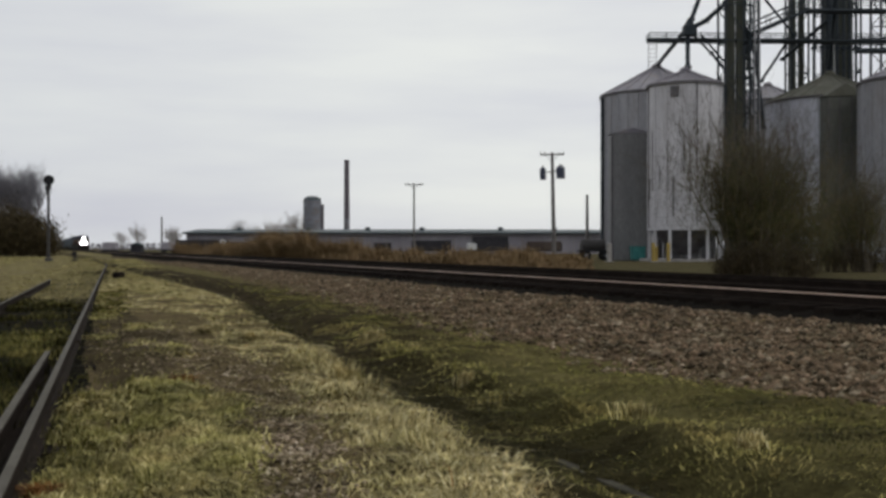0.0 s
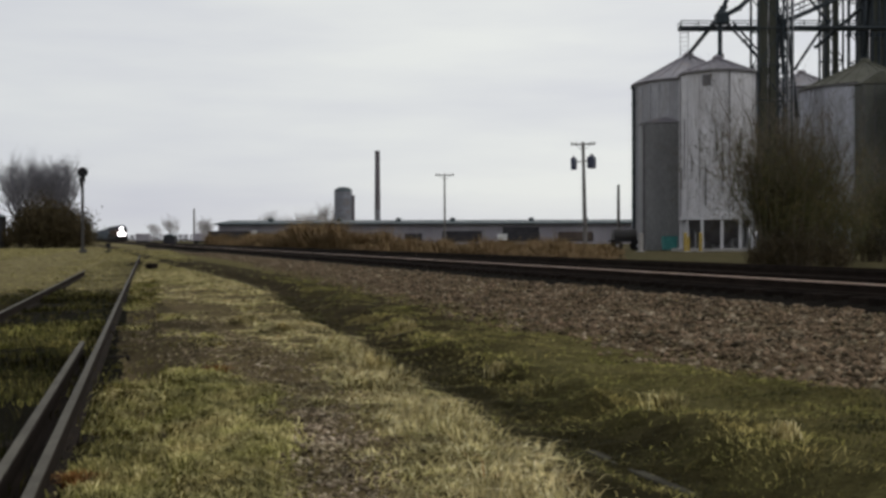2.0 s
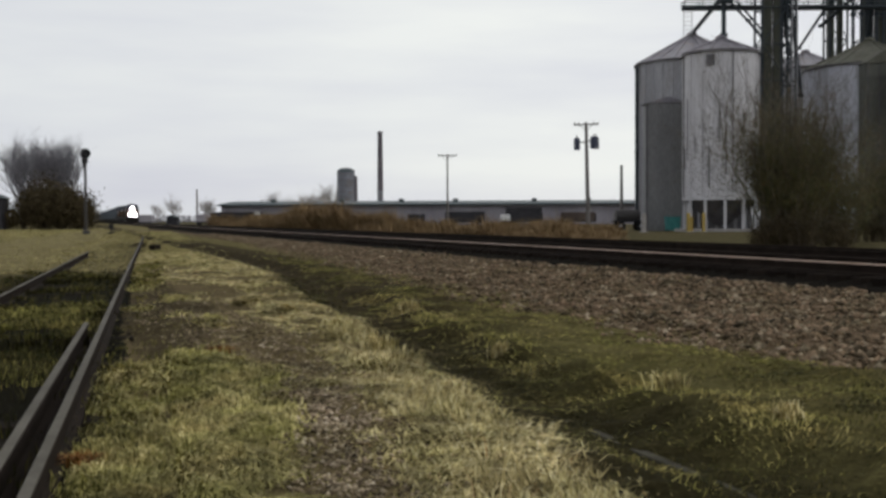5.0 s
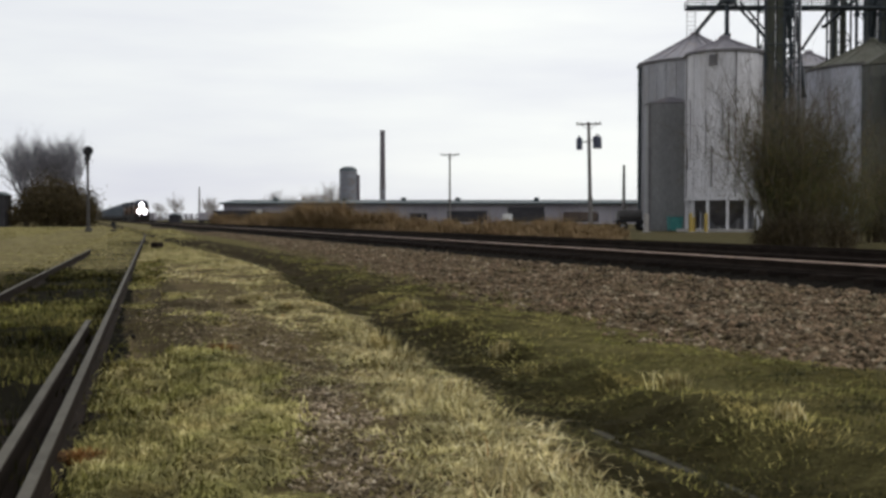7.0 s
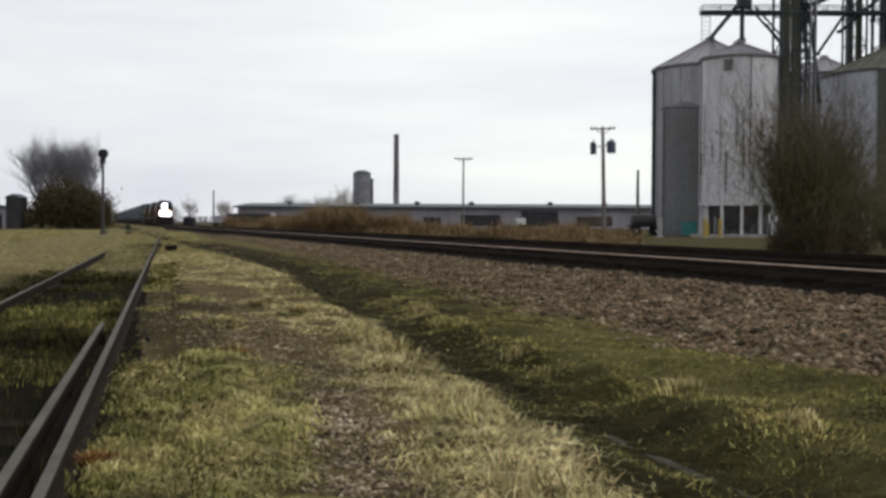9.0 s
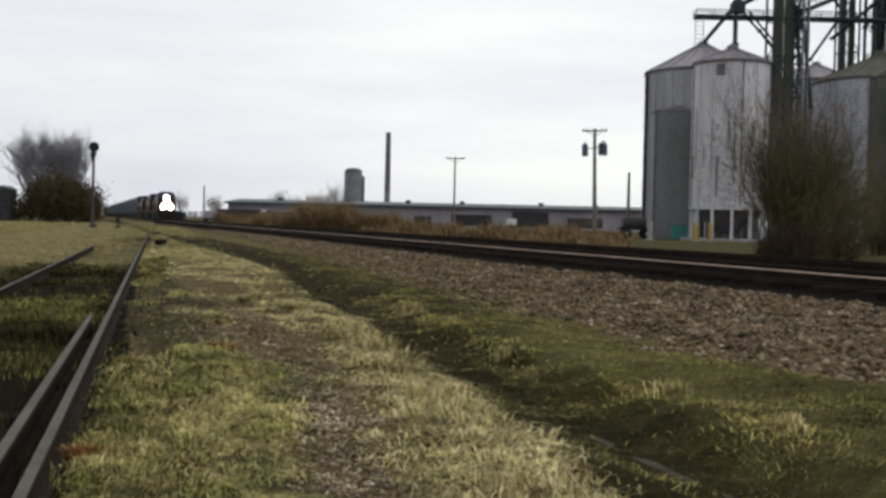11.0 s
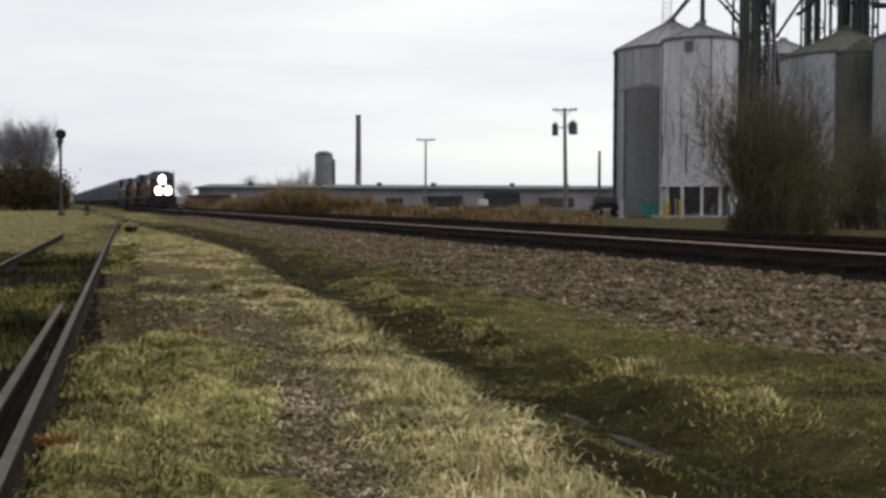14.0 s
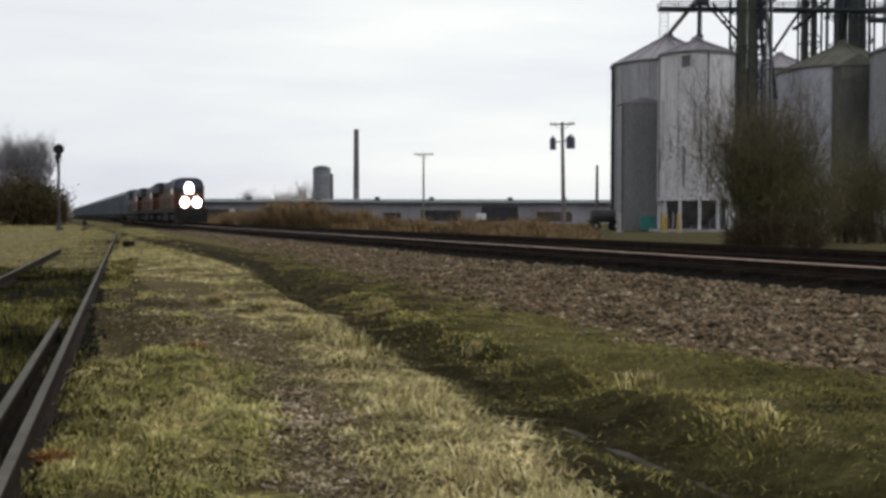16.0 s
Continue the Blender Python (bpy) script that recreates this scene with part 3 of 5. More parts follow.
def lattice_leg(u, v, width, top, label, casings):
    """A bucket elevator: upright casings inside a braced steel frame."""
    thing = empty("bucket_elevator", site(u, v, GROUND_FAR), label, "bucket elevator", "bucket elevators")
    h = width / 2
    for sx in (-h, h):
        for sy in (-h, h):
            part("corner_post", box(sx - 0.08, sx + 0.08, sy - 0.08, sy + 0.08, 0, top), STEEL_DARK, thing)
    for off, wd in casings:
        part("casing", box(off - wd / 2, off + wd / 2, -wd / 2, wd / 2, 0, top + 1.0, 0.02), LEG_STEEL, thing)
    step, z, k = 3.0, 0.4, 0
    while z < top - 1:
        for sy in (-h, h):
            part("girt", rod((-h, sy, z), (h, sy, z), 0.06, sides=6), STEEL_DARK, thing)
            a, b = ((-h, h) if k % 2 else (h, -h))
            part("brace", rod((a, sy, z), (b, sy, z + step), 0.05, sides=6), STEEL_DARK, thing)
        for sx in (-h, h):
            part("girt", rod((sx, -h, z), (sx, h, z), 0.06, sides=6), STEEL_DARK, thing)
        z += step
        k += 1
    return thing


lattice_leg(27.5, 91.5, 2.1, 30, "dark braced bucket elevator tower between the bins", [(-0.34, 0.66), (0.42, 0.5)])
lattice_leg(38.6, 107.5, 1.7, 30, "slender dark bucket elevator tower", [(-0.5, 0.6), (0.4, 0.5)])
lattice_leg(42.6, 107.5, 3.4, 30, "dark bucket elevator with twin casings", [(-0.95, 1.0), (0.25, 0.7), (1.2, 0.6)])


def lattice_only(u, v, width, z0, top, label):
    thing = empty("steel_tower", site(u, v, GROUND_FAR), label, "steel tower", "steel towers")
    h = width / 2
    for sx in (-h, h):
        for sy in (-h, h):
            part("corner_post", box(sx - 0.09, sx + 0.09, sy - 0.09, sy + 0.09, z0, top), STEEL_DARK, thing)
    z, k = z0 + 0.3, 0
    while z < top - 1:
        for sy in (-h, h):
            part("girt", rod((-h, sy, z), (h, sy, z), 0.06, sides=6), STEEL_DARK, thing)
            for a in (-h, h):
                part("brace", rod((a, sy, z), (-a, sy, z + 2.4), 0.05, sides=6), STEEL_DARK, thing)
        z += 2.4
        k += 1


lattice_only(29.6, 94.0, 1.2, 0.0, 29, "open braced steel tower beside the elevator")
lattice_only(44.6, 100.5, 2.2, 0.0, 29, "open braced steel tower behind the bins")
for du in (0.0, 0.75, 1.5, 2.15, 2.75, 3.3, 3.9):
    drop = empty("drop_pipe", site(39.4 + du * 1.05, 105.0, 0.0), "dark upright pipe running down among the bins", "pipe", "upright pipes")
    part("pipe", rod((0, 0, GROUND_FAR), (0, 0, 29.0), 0.14 if du != 1.5 else 0.26, sides=8), STEEL_DARK, drop)
    part("collar", rod((0, 0, 20.2), (0, 0, 20.5), 0.3, sides=8), STEEL_DARK, drop)


# added box that stands in for the dark right half of the wide bin
def enclosure():
    thing = empty("conveyor_enclosure", site(36.6, 91.2, GROUND_FAR), "tall grey-green box added for the wide bin's dark right half", "enclosure")
    part("body", box(-1.6, 1.6, -0.8, 0.8, 0, 13.8, 0.06), GREY_GREEN, thing)
    part("roof", extrude_profile([(-1.75, 13.8), (1.75, 13.8), (0.0, 14.9)], -0.9, 0.9), OLIVE_ROOF, thing)
    for k in range(9):
        part("panel_rib", box(-1.63, 1.63, -0.83, -0.8, 1.0 + k * 1.45, 1.06 + k * 1.45), BIN_RIB, thing)
    for sx in (-1.45, -0.5, 0.5, 1.45):
        part("corner_strip", box(sx - 0.05, sx + 0.05, -0.86, -0.8, 0, 13.7), BIN_RIB, thing)


enclosure()


def ladder():
    thing = empty("caged_ladder", site(29.0, 90.0, GROUND_FAR), "caged steel ladder up the elevator tower", "ladder")
    for sx in (-0.22, 0.22):
        part("rail", box(sx - 0.03, sx + 0.03, -0.03, 0.03, 0, 28), GALV, thing)
    for k in range(88):
        part("rung", rod((-0.22, 0, 0.3 + k * 0.31), (0.22, 0, 0.3 + k * 0.31), 0.018, sides=5), GALV, thing)


ladder()


def catwalk(u0, u1, v, z, rise, label, depth=1.1, truss=1.0):
    thing = empty("catwalk", site(u0, v, z), label, "catwalk", "catwalks")
    length = u1 - u0
    slope = rise / length
    tilt = -math.degrees(math.atan(slope))
    for sy in (0, depth):
        part("lower_chord", rod((0, sy, -0.1), (length, sy, -0.1 + rise), 0.1, sides=6), STEEL_DARK, thing)
        part("handrail", rod((0, sy, truss), (length, sy, truss + rise), 0.045, sides=6), STEEL_DARK, thing)
        part("mid_rail", rod((0, sy, truss * 0.55), (length, sy, truss * 0.55 + rise), 0.03, sides=6), STEEL_DARK, thing)
        k = 0
        while k * 1.5 <= length:
            x = k * 1.5
            part("stanchion", rod((x, sy, -0.1 + slope * x), (x, sy, truss + slope * x), 0.04, sides=5), STEEL_DARK, thing)
            k += 1
    deck = part("deck", box(0, length * math.sqrt(1 + slope * slope), 0, depth, -0.14, -0.08), STEEL_DARK, thing)
    deck.matrix_basis = pose(0, 0, 0, 0, tilt, 0)
    conv = part("conveyor_trough", box(0, length * math.sqrt(1 + slope * slope), depth * 0.3, depth * 0.75, -0.08, 0.16, 0.03), STEEL_DARK, thing)
    conv.matrix_basis = pose(0, 0, 0, 0, tilt, 0)
    return thing


catwalk(20.7, 44.0, 93.3, 18.95, 0.0, "long level steel catwalk with a conveyor above the bins", 1.1, 0.5)
catwalk(29.4, 34.0, 92.5, 19.3, 2.0, "sloping steel gangway between elevator towers", 1.0, 1.0)
catwalk(34.0, 46.0, 92.5, 21.4, 0.0, "upper steel gangway with open handrails", 1.0, 1.0)
catwalk(37.2, 47.0, 89.2, 17.4, 0.0, "short steel catwalk beside the far bins", 1.0, 0.9)


def spout(points, r, label, flange=True):
    """A round grain spout through points (u, v, z)."""
    o = points[0]
    thing = empty("grain_spout", site(*o), label, "grain spout", "grain spouts")
    for a, b in zip(points, points[1:]):
        pa = (a[0] - o[0], a[1] - o[1], a[2] - o[2])
        pb = (b[0] - o[0], b[1] - o[1], b[2] - o[2])
        part("pipe", rod(pa, pb, r, sides=10), STEEL_DARK, thing)
        if flange:
            part("flange", rod((pb[0], pb[1], pb[2] - 0.12), (pb[0], pb[1], pb[2] + 0.12), r * 1.7, sides=10), STEEL_DARK, thing)
    return thing


spout([(25.6, 92, 24.6), (24.0, 92, 20.3), (23.7, 92, 19.3), (23.7, 92, 16.3)], 0.19, "dark spout dropping straight into the hopper bin")
spout([(23.6, 93, 19.4), (23.8, 104, 18.4)], 0.19, "slanting dark spout feeding the tall bin")
spout([(28.6, 92, 26.0), (27.0, 92, 21.8), (25.2, 92, 20.2), (24.0, 92, 19.6)], 0.2, "dark spout from the elevator head to the junction box")
spout([(29.0, 93, 19.8), (32.4, 103, 18.0), (34.2, 108, 17.2)], 0.19, "dark spout slanting to the rear bin")
spout([(36.0, 93, 20.5), (34.6, 100, 18.4)], 0.17, "short slanting spout below the gangway")
spout([(28.4, 92.8, 14.6), (25.9, 92.6, 17.6)], 0.12, "thin slanting brace pipe beside the tower")
spout([(27.0, 93, 16.6), (24.6, 93.2, 19.2)], 0.10, "thin slanting return pipe below the catwalk")
spout([(29.4, 92, 18.2), (31.0, 94.5, 11.5)], 0.16, "long slanting spout beside the tower")
spout([(31.6, 100, 20.3), (33.7, 104, 17.0)], 0.13, "slanting dark pipe above the rear bin")
spout([(35.2, 100, 20.3), (33.9, 104, 17.0)], 0.13, "slanting dark pipe meeting another above the rear bin")
spout([(24.9, 92.5, 19.2), (27.2, 92.5, 16.6)], 0.09, "thin dark diagonal brace beside the tower")
spout([(30.4, 93, 22.6), (33.2, 93, 19.2)], 0.11, "dark diagonal brace below the gangway")
spout([(36.5, 92, 24.0), (38.2, 98, 17.2)], 0.2, "dark spout feeding the wide bin")
spout([(38.5, 90, 23.0), (41.3, 85.6, 16.9)], 0.2, "dark spout feeding the bin beside the towers")


def junction():
    thing = empty("distributor_box", site(23.85, 92, 18.9), "dark steel spout distributor box above the hopper bin", "distributor")
    part("box", box(-0.55, 0.55, -0.5, 0.5, 0, 0.9, 0.1), STEEL_DARK, thing)
    part("hood", lathe([(0.5, 0.9), (0.25, 1.3)], 12), STEEL_DARK, thing)


junction()


def thin_frame():
    thing = empty("guard_frame", site(20.6, 93.1, 16.0), "thin steel ladder frame hanging at the catwalk end", "ladder")
    for sx in (0, 0.7):
        part("stile", rod((sx, 0, 0), (sx, 0, 2.6), 0.035, sides=5), GALV, thing)
    for k in range(7):
        part("rung", rod((0, 0, 0.2 + k * 0.36), (0.7, 0, 0.2 + k * 0.36), 0.025, sides=5), GALV, thing)


thin_frame()

# ---- yard things at the foot of the bins ----
def dumpster():
    thing = empty("waste_container", site(19.75, 93.5, GROUND_FAR), "faded teal steel waste container beside the bins", "container")
    part("body", extrude_profile([(-0.5, 0.1), (0.5, 0.1), (0.58, 1.15), (-0.58, 1.15)], -0.6, 0.6), TEAL, thing)
    part("lid", box(-0.6, 0.6, -0.65, 0.65, 1.15, 1.25, 0.02), TEAL, thing)
    for sx in (-0.45, 0.45):
        part("skid", box(sx - 0.06, sx + 0.06, -0.6, 0.6, 0, 0.1), BLACK, thing)


dumpster()


def bollard(u, v, material, h, label, r=0.11):
    thing = empty("bollard", site(u, v, GROUND_FAR), label, "bollard", "bollards")
    part("post", lathe([(r, 0), (r, h - 0.06), (r * 0.7, h), (0.001, h + 0.02)], 14, cap=False), material, thing)
    part("base", lathe([(r * 2.0, 0), (r * 2.0, 0.06)], 14), CONCRETE, thing)


bollard(19.3, 85.5, YELLOW, 1.5, "chipped yellow steel bollard before the hopper bin", 0.14)
bollard(20.5, 85.5, YELLOW, 1.5, "chipped yellow steel bollard before the hopper bin", 0.14)
bollard(19.9, 87.0, YELLOW, 1.2, "low chipped yellow steel bollard")
bollard(31.5, 84.0, WHITE, 1.2, "stout white painted bollard beside the shrub", 0.2)
bollard(16.2, 87.5, CONCRETE, 1.5, "grey concrete marker post in the yard", 0.2)


def flat_wagon_trailer():
    thing = empty("farm_trailer", site(17.0, 99, GROUND_FAR), "dark farm trailer parked beside the tall bin", "trailer")
    part("bed", box(-1.5, 1.5, -0.9, 0.9, 0.75, 0.95, 0.03), BLACK, thing)
    part("tank", rod((-1.2, 0, 1.35), (0.9, 0, 1.35), 0.55, sides=20), MAST, thing)
    part("drawbar", box(1.5, 2.6, -0.06, 0.06, 0.7, 0.8), BLACK, thing)
    for sx in (-0.9, 0.9):
        for sy in (-0.85, 0.85):
            w = part("wheel", rod((sx, sy - 0.12, 0.42), (sx, sy + 0.12, 0.42), 0.42, sides=18), RUBBER, thing)
            part("hub", rod((sx, sy - 0.14, 0.42), (sx, sy + 0.14, 0.42), 0.16, sides=12), GALV, w)


flat_wagon_trailer()


def utility_pole(u, v, top, arm, label, cans=False, lean=0.0, r=0.16, second=False):
    thing = empty("utility_pole", site(u, v, GROUND_FAR) @ pose(0, 0, 0, 0, lean, 0), label, "utility pole", "utility poles")
    h = top - GROUND_FAR
    part("post", rod((0, 0, 0), (0, 0, h), r * 1.25, r * 0.8, 12), POLE_WOOD, thing)
    if arm:
        arms = [h - 0.25] + ([h - 1.4] if second else [])
        for z in arms:
            a = part("crossarm", box(-arm / 2, arm / 2, -0.09, 0.09, z - 0.09, z + 0.09, 0.01), POLE_WOOD, thing)
            for k in (-0.46, -0.3, 0.3, 0.46):
                part("insulator", lathe([(0.05, z + 0.09), (0.07, z + 0.17), (0.04, z + 0.3)], 8), MAST, a).location.x = k * arm
            for s in (-1, 1):
                part("brace", rod((s * arm * 0.3, 0.05, z - 0.05), (0, 0.05, z - 0.75), 0.035, sides=5), POLE_WOOD, thing)
    if cans:
        for dx, dy, z, rr in ((-1.1, 0.3, h - 3.2, 0.36), (0.85, -0.15, h - 3.1, 0.44), (1.2, 0.5, h - 3.1, 0.36)):
            c = part("transformer", lathe([(rr * 0.9, 0), (rr, 0.08), (rr, 1.25), (rr * 0.8, 1.38), (rr * 0.3, 1.45)], 18), CAN, thing, "dark transformer can")
            c.location = (dx, dy, z)
            part("bushing", lathe([(0.07, 1.42), (0.09, 1.55), (0.05, 1.72)], 8), MAST, c)
            part("bracket", rod((0, 0, z + 0.9), (dx, dy, z + 0.9), 0.06, sides=6), BLACK, thing)
    return thing


utility_pole(17.35, 129, 12.3, 2.9, "weathered timber pole with a crossarm and transformers", True, -1.2, 0.22)
utility_pole(1.15, 186, 12.0, 3.2, "distant timber pole with a thin crossarm", False, 0, 0.16)
utility_pole(17.3, 105, 6.1, 0, "bare timber post without crossarm", False, 0, 0.15)
utility_pole(-66.6, 300, 9.5, 0, "far slender timber pole", False, 0, 0.25)


def chimney():
    thing = empty("chimney_stack", site(-16.5, 300, GROUND_FAR), "tall sooty brick chimney, paler towards the foot", "chimney")
    part("shaft", lathe([(0.82, 0), (0.8, 9.0)], 20), CONC_OLD, thing, "paler lower shaft")
    part("upper_shaft", lathe([(0.80, 9.0), (0.66, 24.6), (0.74, 24.7), (0.74, 25.1)], 20), BRICK_DARK, thing)


chimney()


def stave_silo():
    thing = empty("stave_silo", site(-25.0, 290, GROUND_FAR), "grey concrete stave silo with a dark side chute", "silo")
    part("wall", lathe([(2.35, 0), (2.35, 13.6)], 28), CONC_OLD, thing)
    part("dome", lathe([(2.4, 13.6), (2.2, 14.2), (1.2, 14.7), (0.1, 14.8)], 28), ROOF_BLUE, thing)
    part("chute", box(2.1, 3.0, -0.5, 0.5, 0, 12.6, 0.1), BRICK_DARK, thing)
    part("conveyor", rod((3.2, -1.0, 4.6), (5.6, -1.0, 1.6), 0.35, sides=8), CONCRETE, thing)
    for k in range(9):
        part("hoop", lathe([(2.38, 1.2 + k * 1.45), (2.42, 1.24 + k * 1.45), (2.38, 1.28 + k * 1.45)], 28, cap=False), BIN_RIB, thing)


stave_silo()


def warehouse():
    thing = empty("warehouse", site(0, 215, GROUND_FAR), "long low warehouse with pale siding and blue-grey roof", "warehouse")
    u0, u1 = -43.0, 52.0
    part("wall", box(u0, u1, 0, 30, 0, 3.9), WALL_PALE, thing)
    part("roof", extrude_profile([(-1.0, 3.85), (31.0, 3.85), (31.0, 4.15), (15, 5.0), (-1.0, 4.15)], u0 - 0.6, u1 + 0.6), ROOF_BLUE, thing).matrix_basis = Matrix(((0, 1, 0, 0), (1, 0, 0, 0), (0, 0, 1, 0), (0, 0, 0, 1)))
    for k in range(28):
        x = u0 + 2 + k * 3.35
        part("downpipe", box(x, x + 0.12, -0.12, 0.0, 0.2, 3.8), CONCRETE, thing)
    for x, w, h in ((-39, 8, 2.2), (-15.5, 3.0, 2.1), (-6.5, 3.4, 2.1), (1.5, 3.4, 2.1), (14.0, 6.0, 2.3), (25.5, 5.0, 2.1), (34, 4.0, 2.1)):
        d = part("dock_door", box(x, x + w, -0.08, 0.0, 0.5, h), DARK_OPEN, thing, "dark dock door")
        part("door_frame", box(x - 0.15, x, -0.12, 0.0, 0.3, h + 0.15), CONCRETE, d)
    for x in (-34, -20, -8, 3, 19, 30):
        part("roof_vent", lathe([(0.5, 4.4), (0.5, 5.05), (0.7, 5.1), (0.3, 5.35)], 12), ROOF_BLUE, thing).location = (x, 8, 0)


warehouse()


def box_trailer(u, v, length, h, material, label):
    thing = empty("box_trailer", site(u, v, GROUND_FAR), label, "trailer", "parked trailers")
    part("box", box(-length / 2, length / 2, -1.2, 1.2, 0.75, h, 0.05), material, thing)
    for sx in (-length * 0.36, -length * 0.24, length * 0.3):
        part("wheel", rod((sx, -1.15, 0.45), (sx, -0.85, 0.45), 0.45, sides=14), RUBBER, thing)
    part("underframe", box(-length / 2, length / 2, -0.5, 0.5, 0.5, 0.75), BLACK, thing)


box_trailer(4.4, 200, 7.2, 2.5, DARK_OPEN, "dark blue-black box trailer parked by the warehouse")
box_trailer(14.8, 196, 6.4, 3.2, DARK_OPEN, "dark high box trailer parked by the warehouse")
box_trailer(11.4, 194, 1.6, 1.9, WHITE, "small white trailer parked by the warehouse")
box_trailer(25.0, 200, 6.0, 2.3, SHED, "brown box trailer parked by the warehouse")
box_trailer(-38.0, 205, 9.5, 2.6, DARK_OPEN, "long dark trailer near the warehouse end")
box_trailer(-56.5, 262, 3.2, 2.5, WALL_PALE, "white truck body far along the line")
box_trailer(-53.3, 262, 1.6, 2.6, SHED, "reddish trailer beside the white truck body")
box_trailer(-67.0, 250, 3.0, 2.4, WALL_PALE, "pale trailer far along the line")


def shed(u, v, w, h, material, label):
    thing = empty("shed", site(u, v, GROUND_FAR), label, "shed", "sheds")
    part("wall", box(-w / 2, w / 2, -1.2, 1.2, 0, h), material, thing)
    part("roof", extrude_profile([(-w / 2 - 0.2, h), (w / 2 + 0.2, h), (0, h + 0.5)], -1.4, 1.4), ROOF_BLUE, thing)
    part("door", box(-0.4, 0.4, -1.26, -1.2, 0, h * 0.75), DARK_OPEN, thing)


shed(-56.4, 140, 1.8, 4.0, DARK_OPEN, "small dark timber shed by the trees")
shed(-59.0, 142, 2.0, 2.6, WALL_PALE, "small pale grey shed by the trees")
shed(-54.9, 225, 2.2, 1.7, DARK_OPEN, "low dark hut along the line")


def signal_mast(m, h, label, disc=0.42):
    thing = empty("railway_signal", m, label, "railway signal", "railway signals")
    part("base", box(-0.3, 0.3, -0.3, 0.3, 0, 0.3, 0.05), MAST, thing)
    part("mast", rod((0, 0, 0.2), (0, 0, h), 0.085, 0.075, 12), MAST, thing)
    head = part("target", rod((0, -0.12, h), (0, -0.06, h), disc, sides=28), BLACK, thing, "round black signal target")
    part("lamp_hood", rod((0, -0.45, h + 0.02), (0, -0.1, h + 0.02), 0.14, sides=16), BLACK, head)
    part("lens", rod((0, -0.2, h + 0.02), (0, -0.13, h + 0.02), 0.10, sides=16), RED_LENS, head)
    part("lamp_case", box(-0.2, 0.2, -0.06, 0.25, h - 0.75, h + 0.3, 0.05), BLACK, thing)
    for k in range(14):
        part("rung", rod((-0.2, 0.18, 0.8 + k * 0.38), (0.2, 0.18, 0.8 + k * 0.38), 0.02, sides=5), MAST, thing)


signal_mast(pose(0.9, 96.7, -0.12), 6.75, "slender trackside signal mast with round black head")
signal_mast(pose(1.2, 140, -0.12), 8.3, "second signal mast standing by the trees", 0.36)


def relay_cabinet():
    thing = empty("relay_cabinet", pose(31.0, 197.0, -0.15), "small white trackside relay cabinet among weeds", "cabinet")
    part("body", box(-0.5, 0.5, -0.35, 0.35, 0.25, 2.5, 0.04), WHITE, thing)
    part("roof", extrude_profile([(-0.6, 2.5), (0.6, 2.5), (0.0, 2.75)], -0.45, 0.45), WHITE, thing)
    part("door", box(-0.42, 0.42, -0.38, -0.35, 0.4, 2.3, 0.01), WHITE, thing)
    part("plinth", box(-0.55, 0.55, -0.4, 0.4, 0, 0.25), CONCRETE, thing)


relay_cabinet()


def switch_stand(m, h, label):
    thing = empty("switch_stand", m, label, "switch stand", "switch stands")
    part("base", box(-0.3, 0.3, -0.15, 0.15, 0, 0.12, 0.02), BLACK, thing)
    part("column", rod((0, 0, 0.1), (0, 0, h), 0.06, sides=10), BLACK, thing)
    part("flag", box(-0.2, 0.2, -0.01, 0.01, h - 0.25, h + 0.1), BLACK, thing)
    part("lever", rod((0, 0, 0.35), (0.35, 0, 0.2), 0.03, sides=6), BLACK, thing)


switch_stand(pose(3.0, 100, -0.12), 0.7, "low black switch stand beside the siding")


def block_at(x, y, turn, label):
    bm = box(-0.28, 0.28, -0.12, 0.12, 0, 0.2, 0.02)
    ob = part("timber_block", bm, TIE)
    ob.matrix_basis = pose(x, y, ground_z(x, y) + 0.02, 0, 0, turn)
    tagged(ob, label, "timber block", "loose timbers")


block_at(2.85, 42.6, 60, "short dark offcut of sleeper lying in dry grass")


def old_rail():
    ob = part("abandoned_rail", extrude_profile([(px, pz) for px, pz in RAIL_PROFILE], 0, 4.0), OLD_RAIL)
    ob.matrix_basis = pose(2.87, 2.9, -0.436, -0.9, 0, -3.0)
    tagged(ob, "old grey rail half buried in the dark rut", "rail")


old_rail()

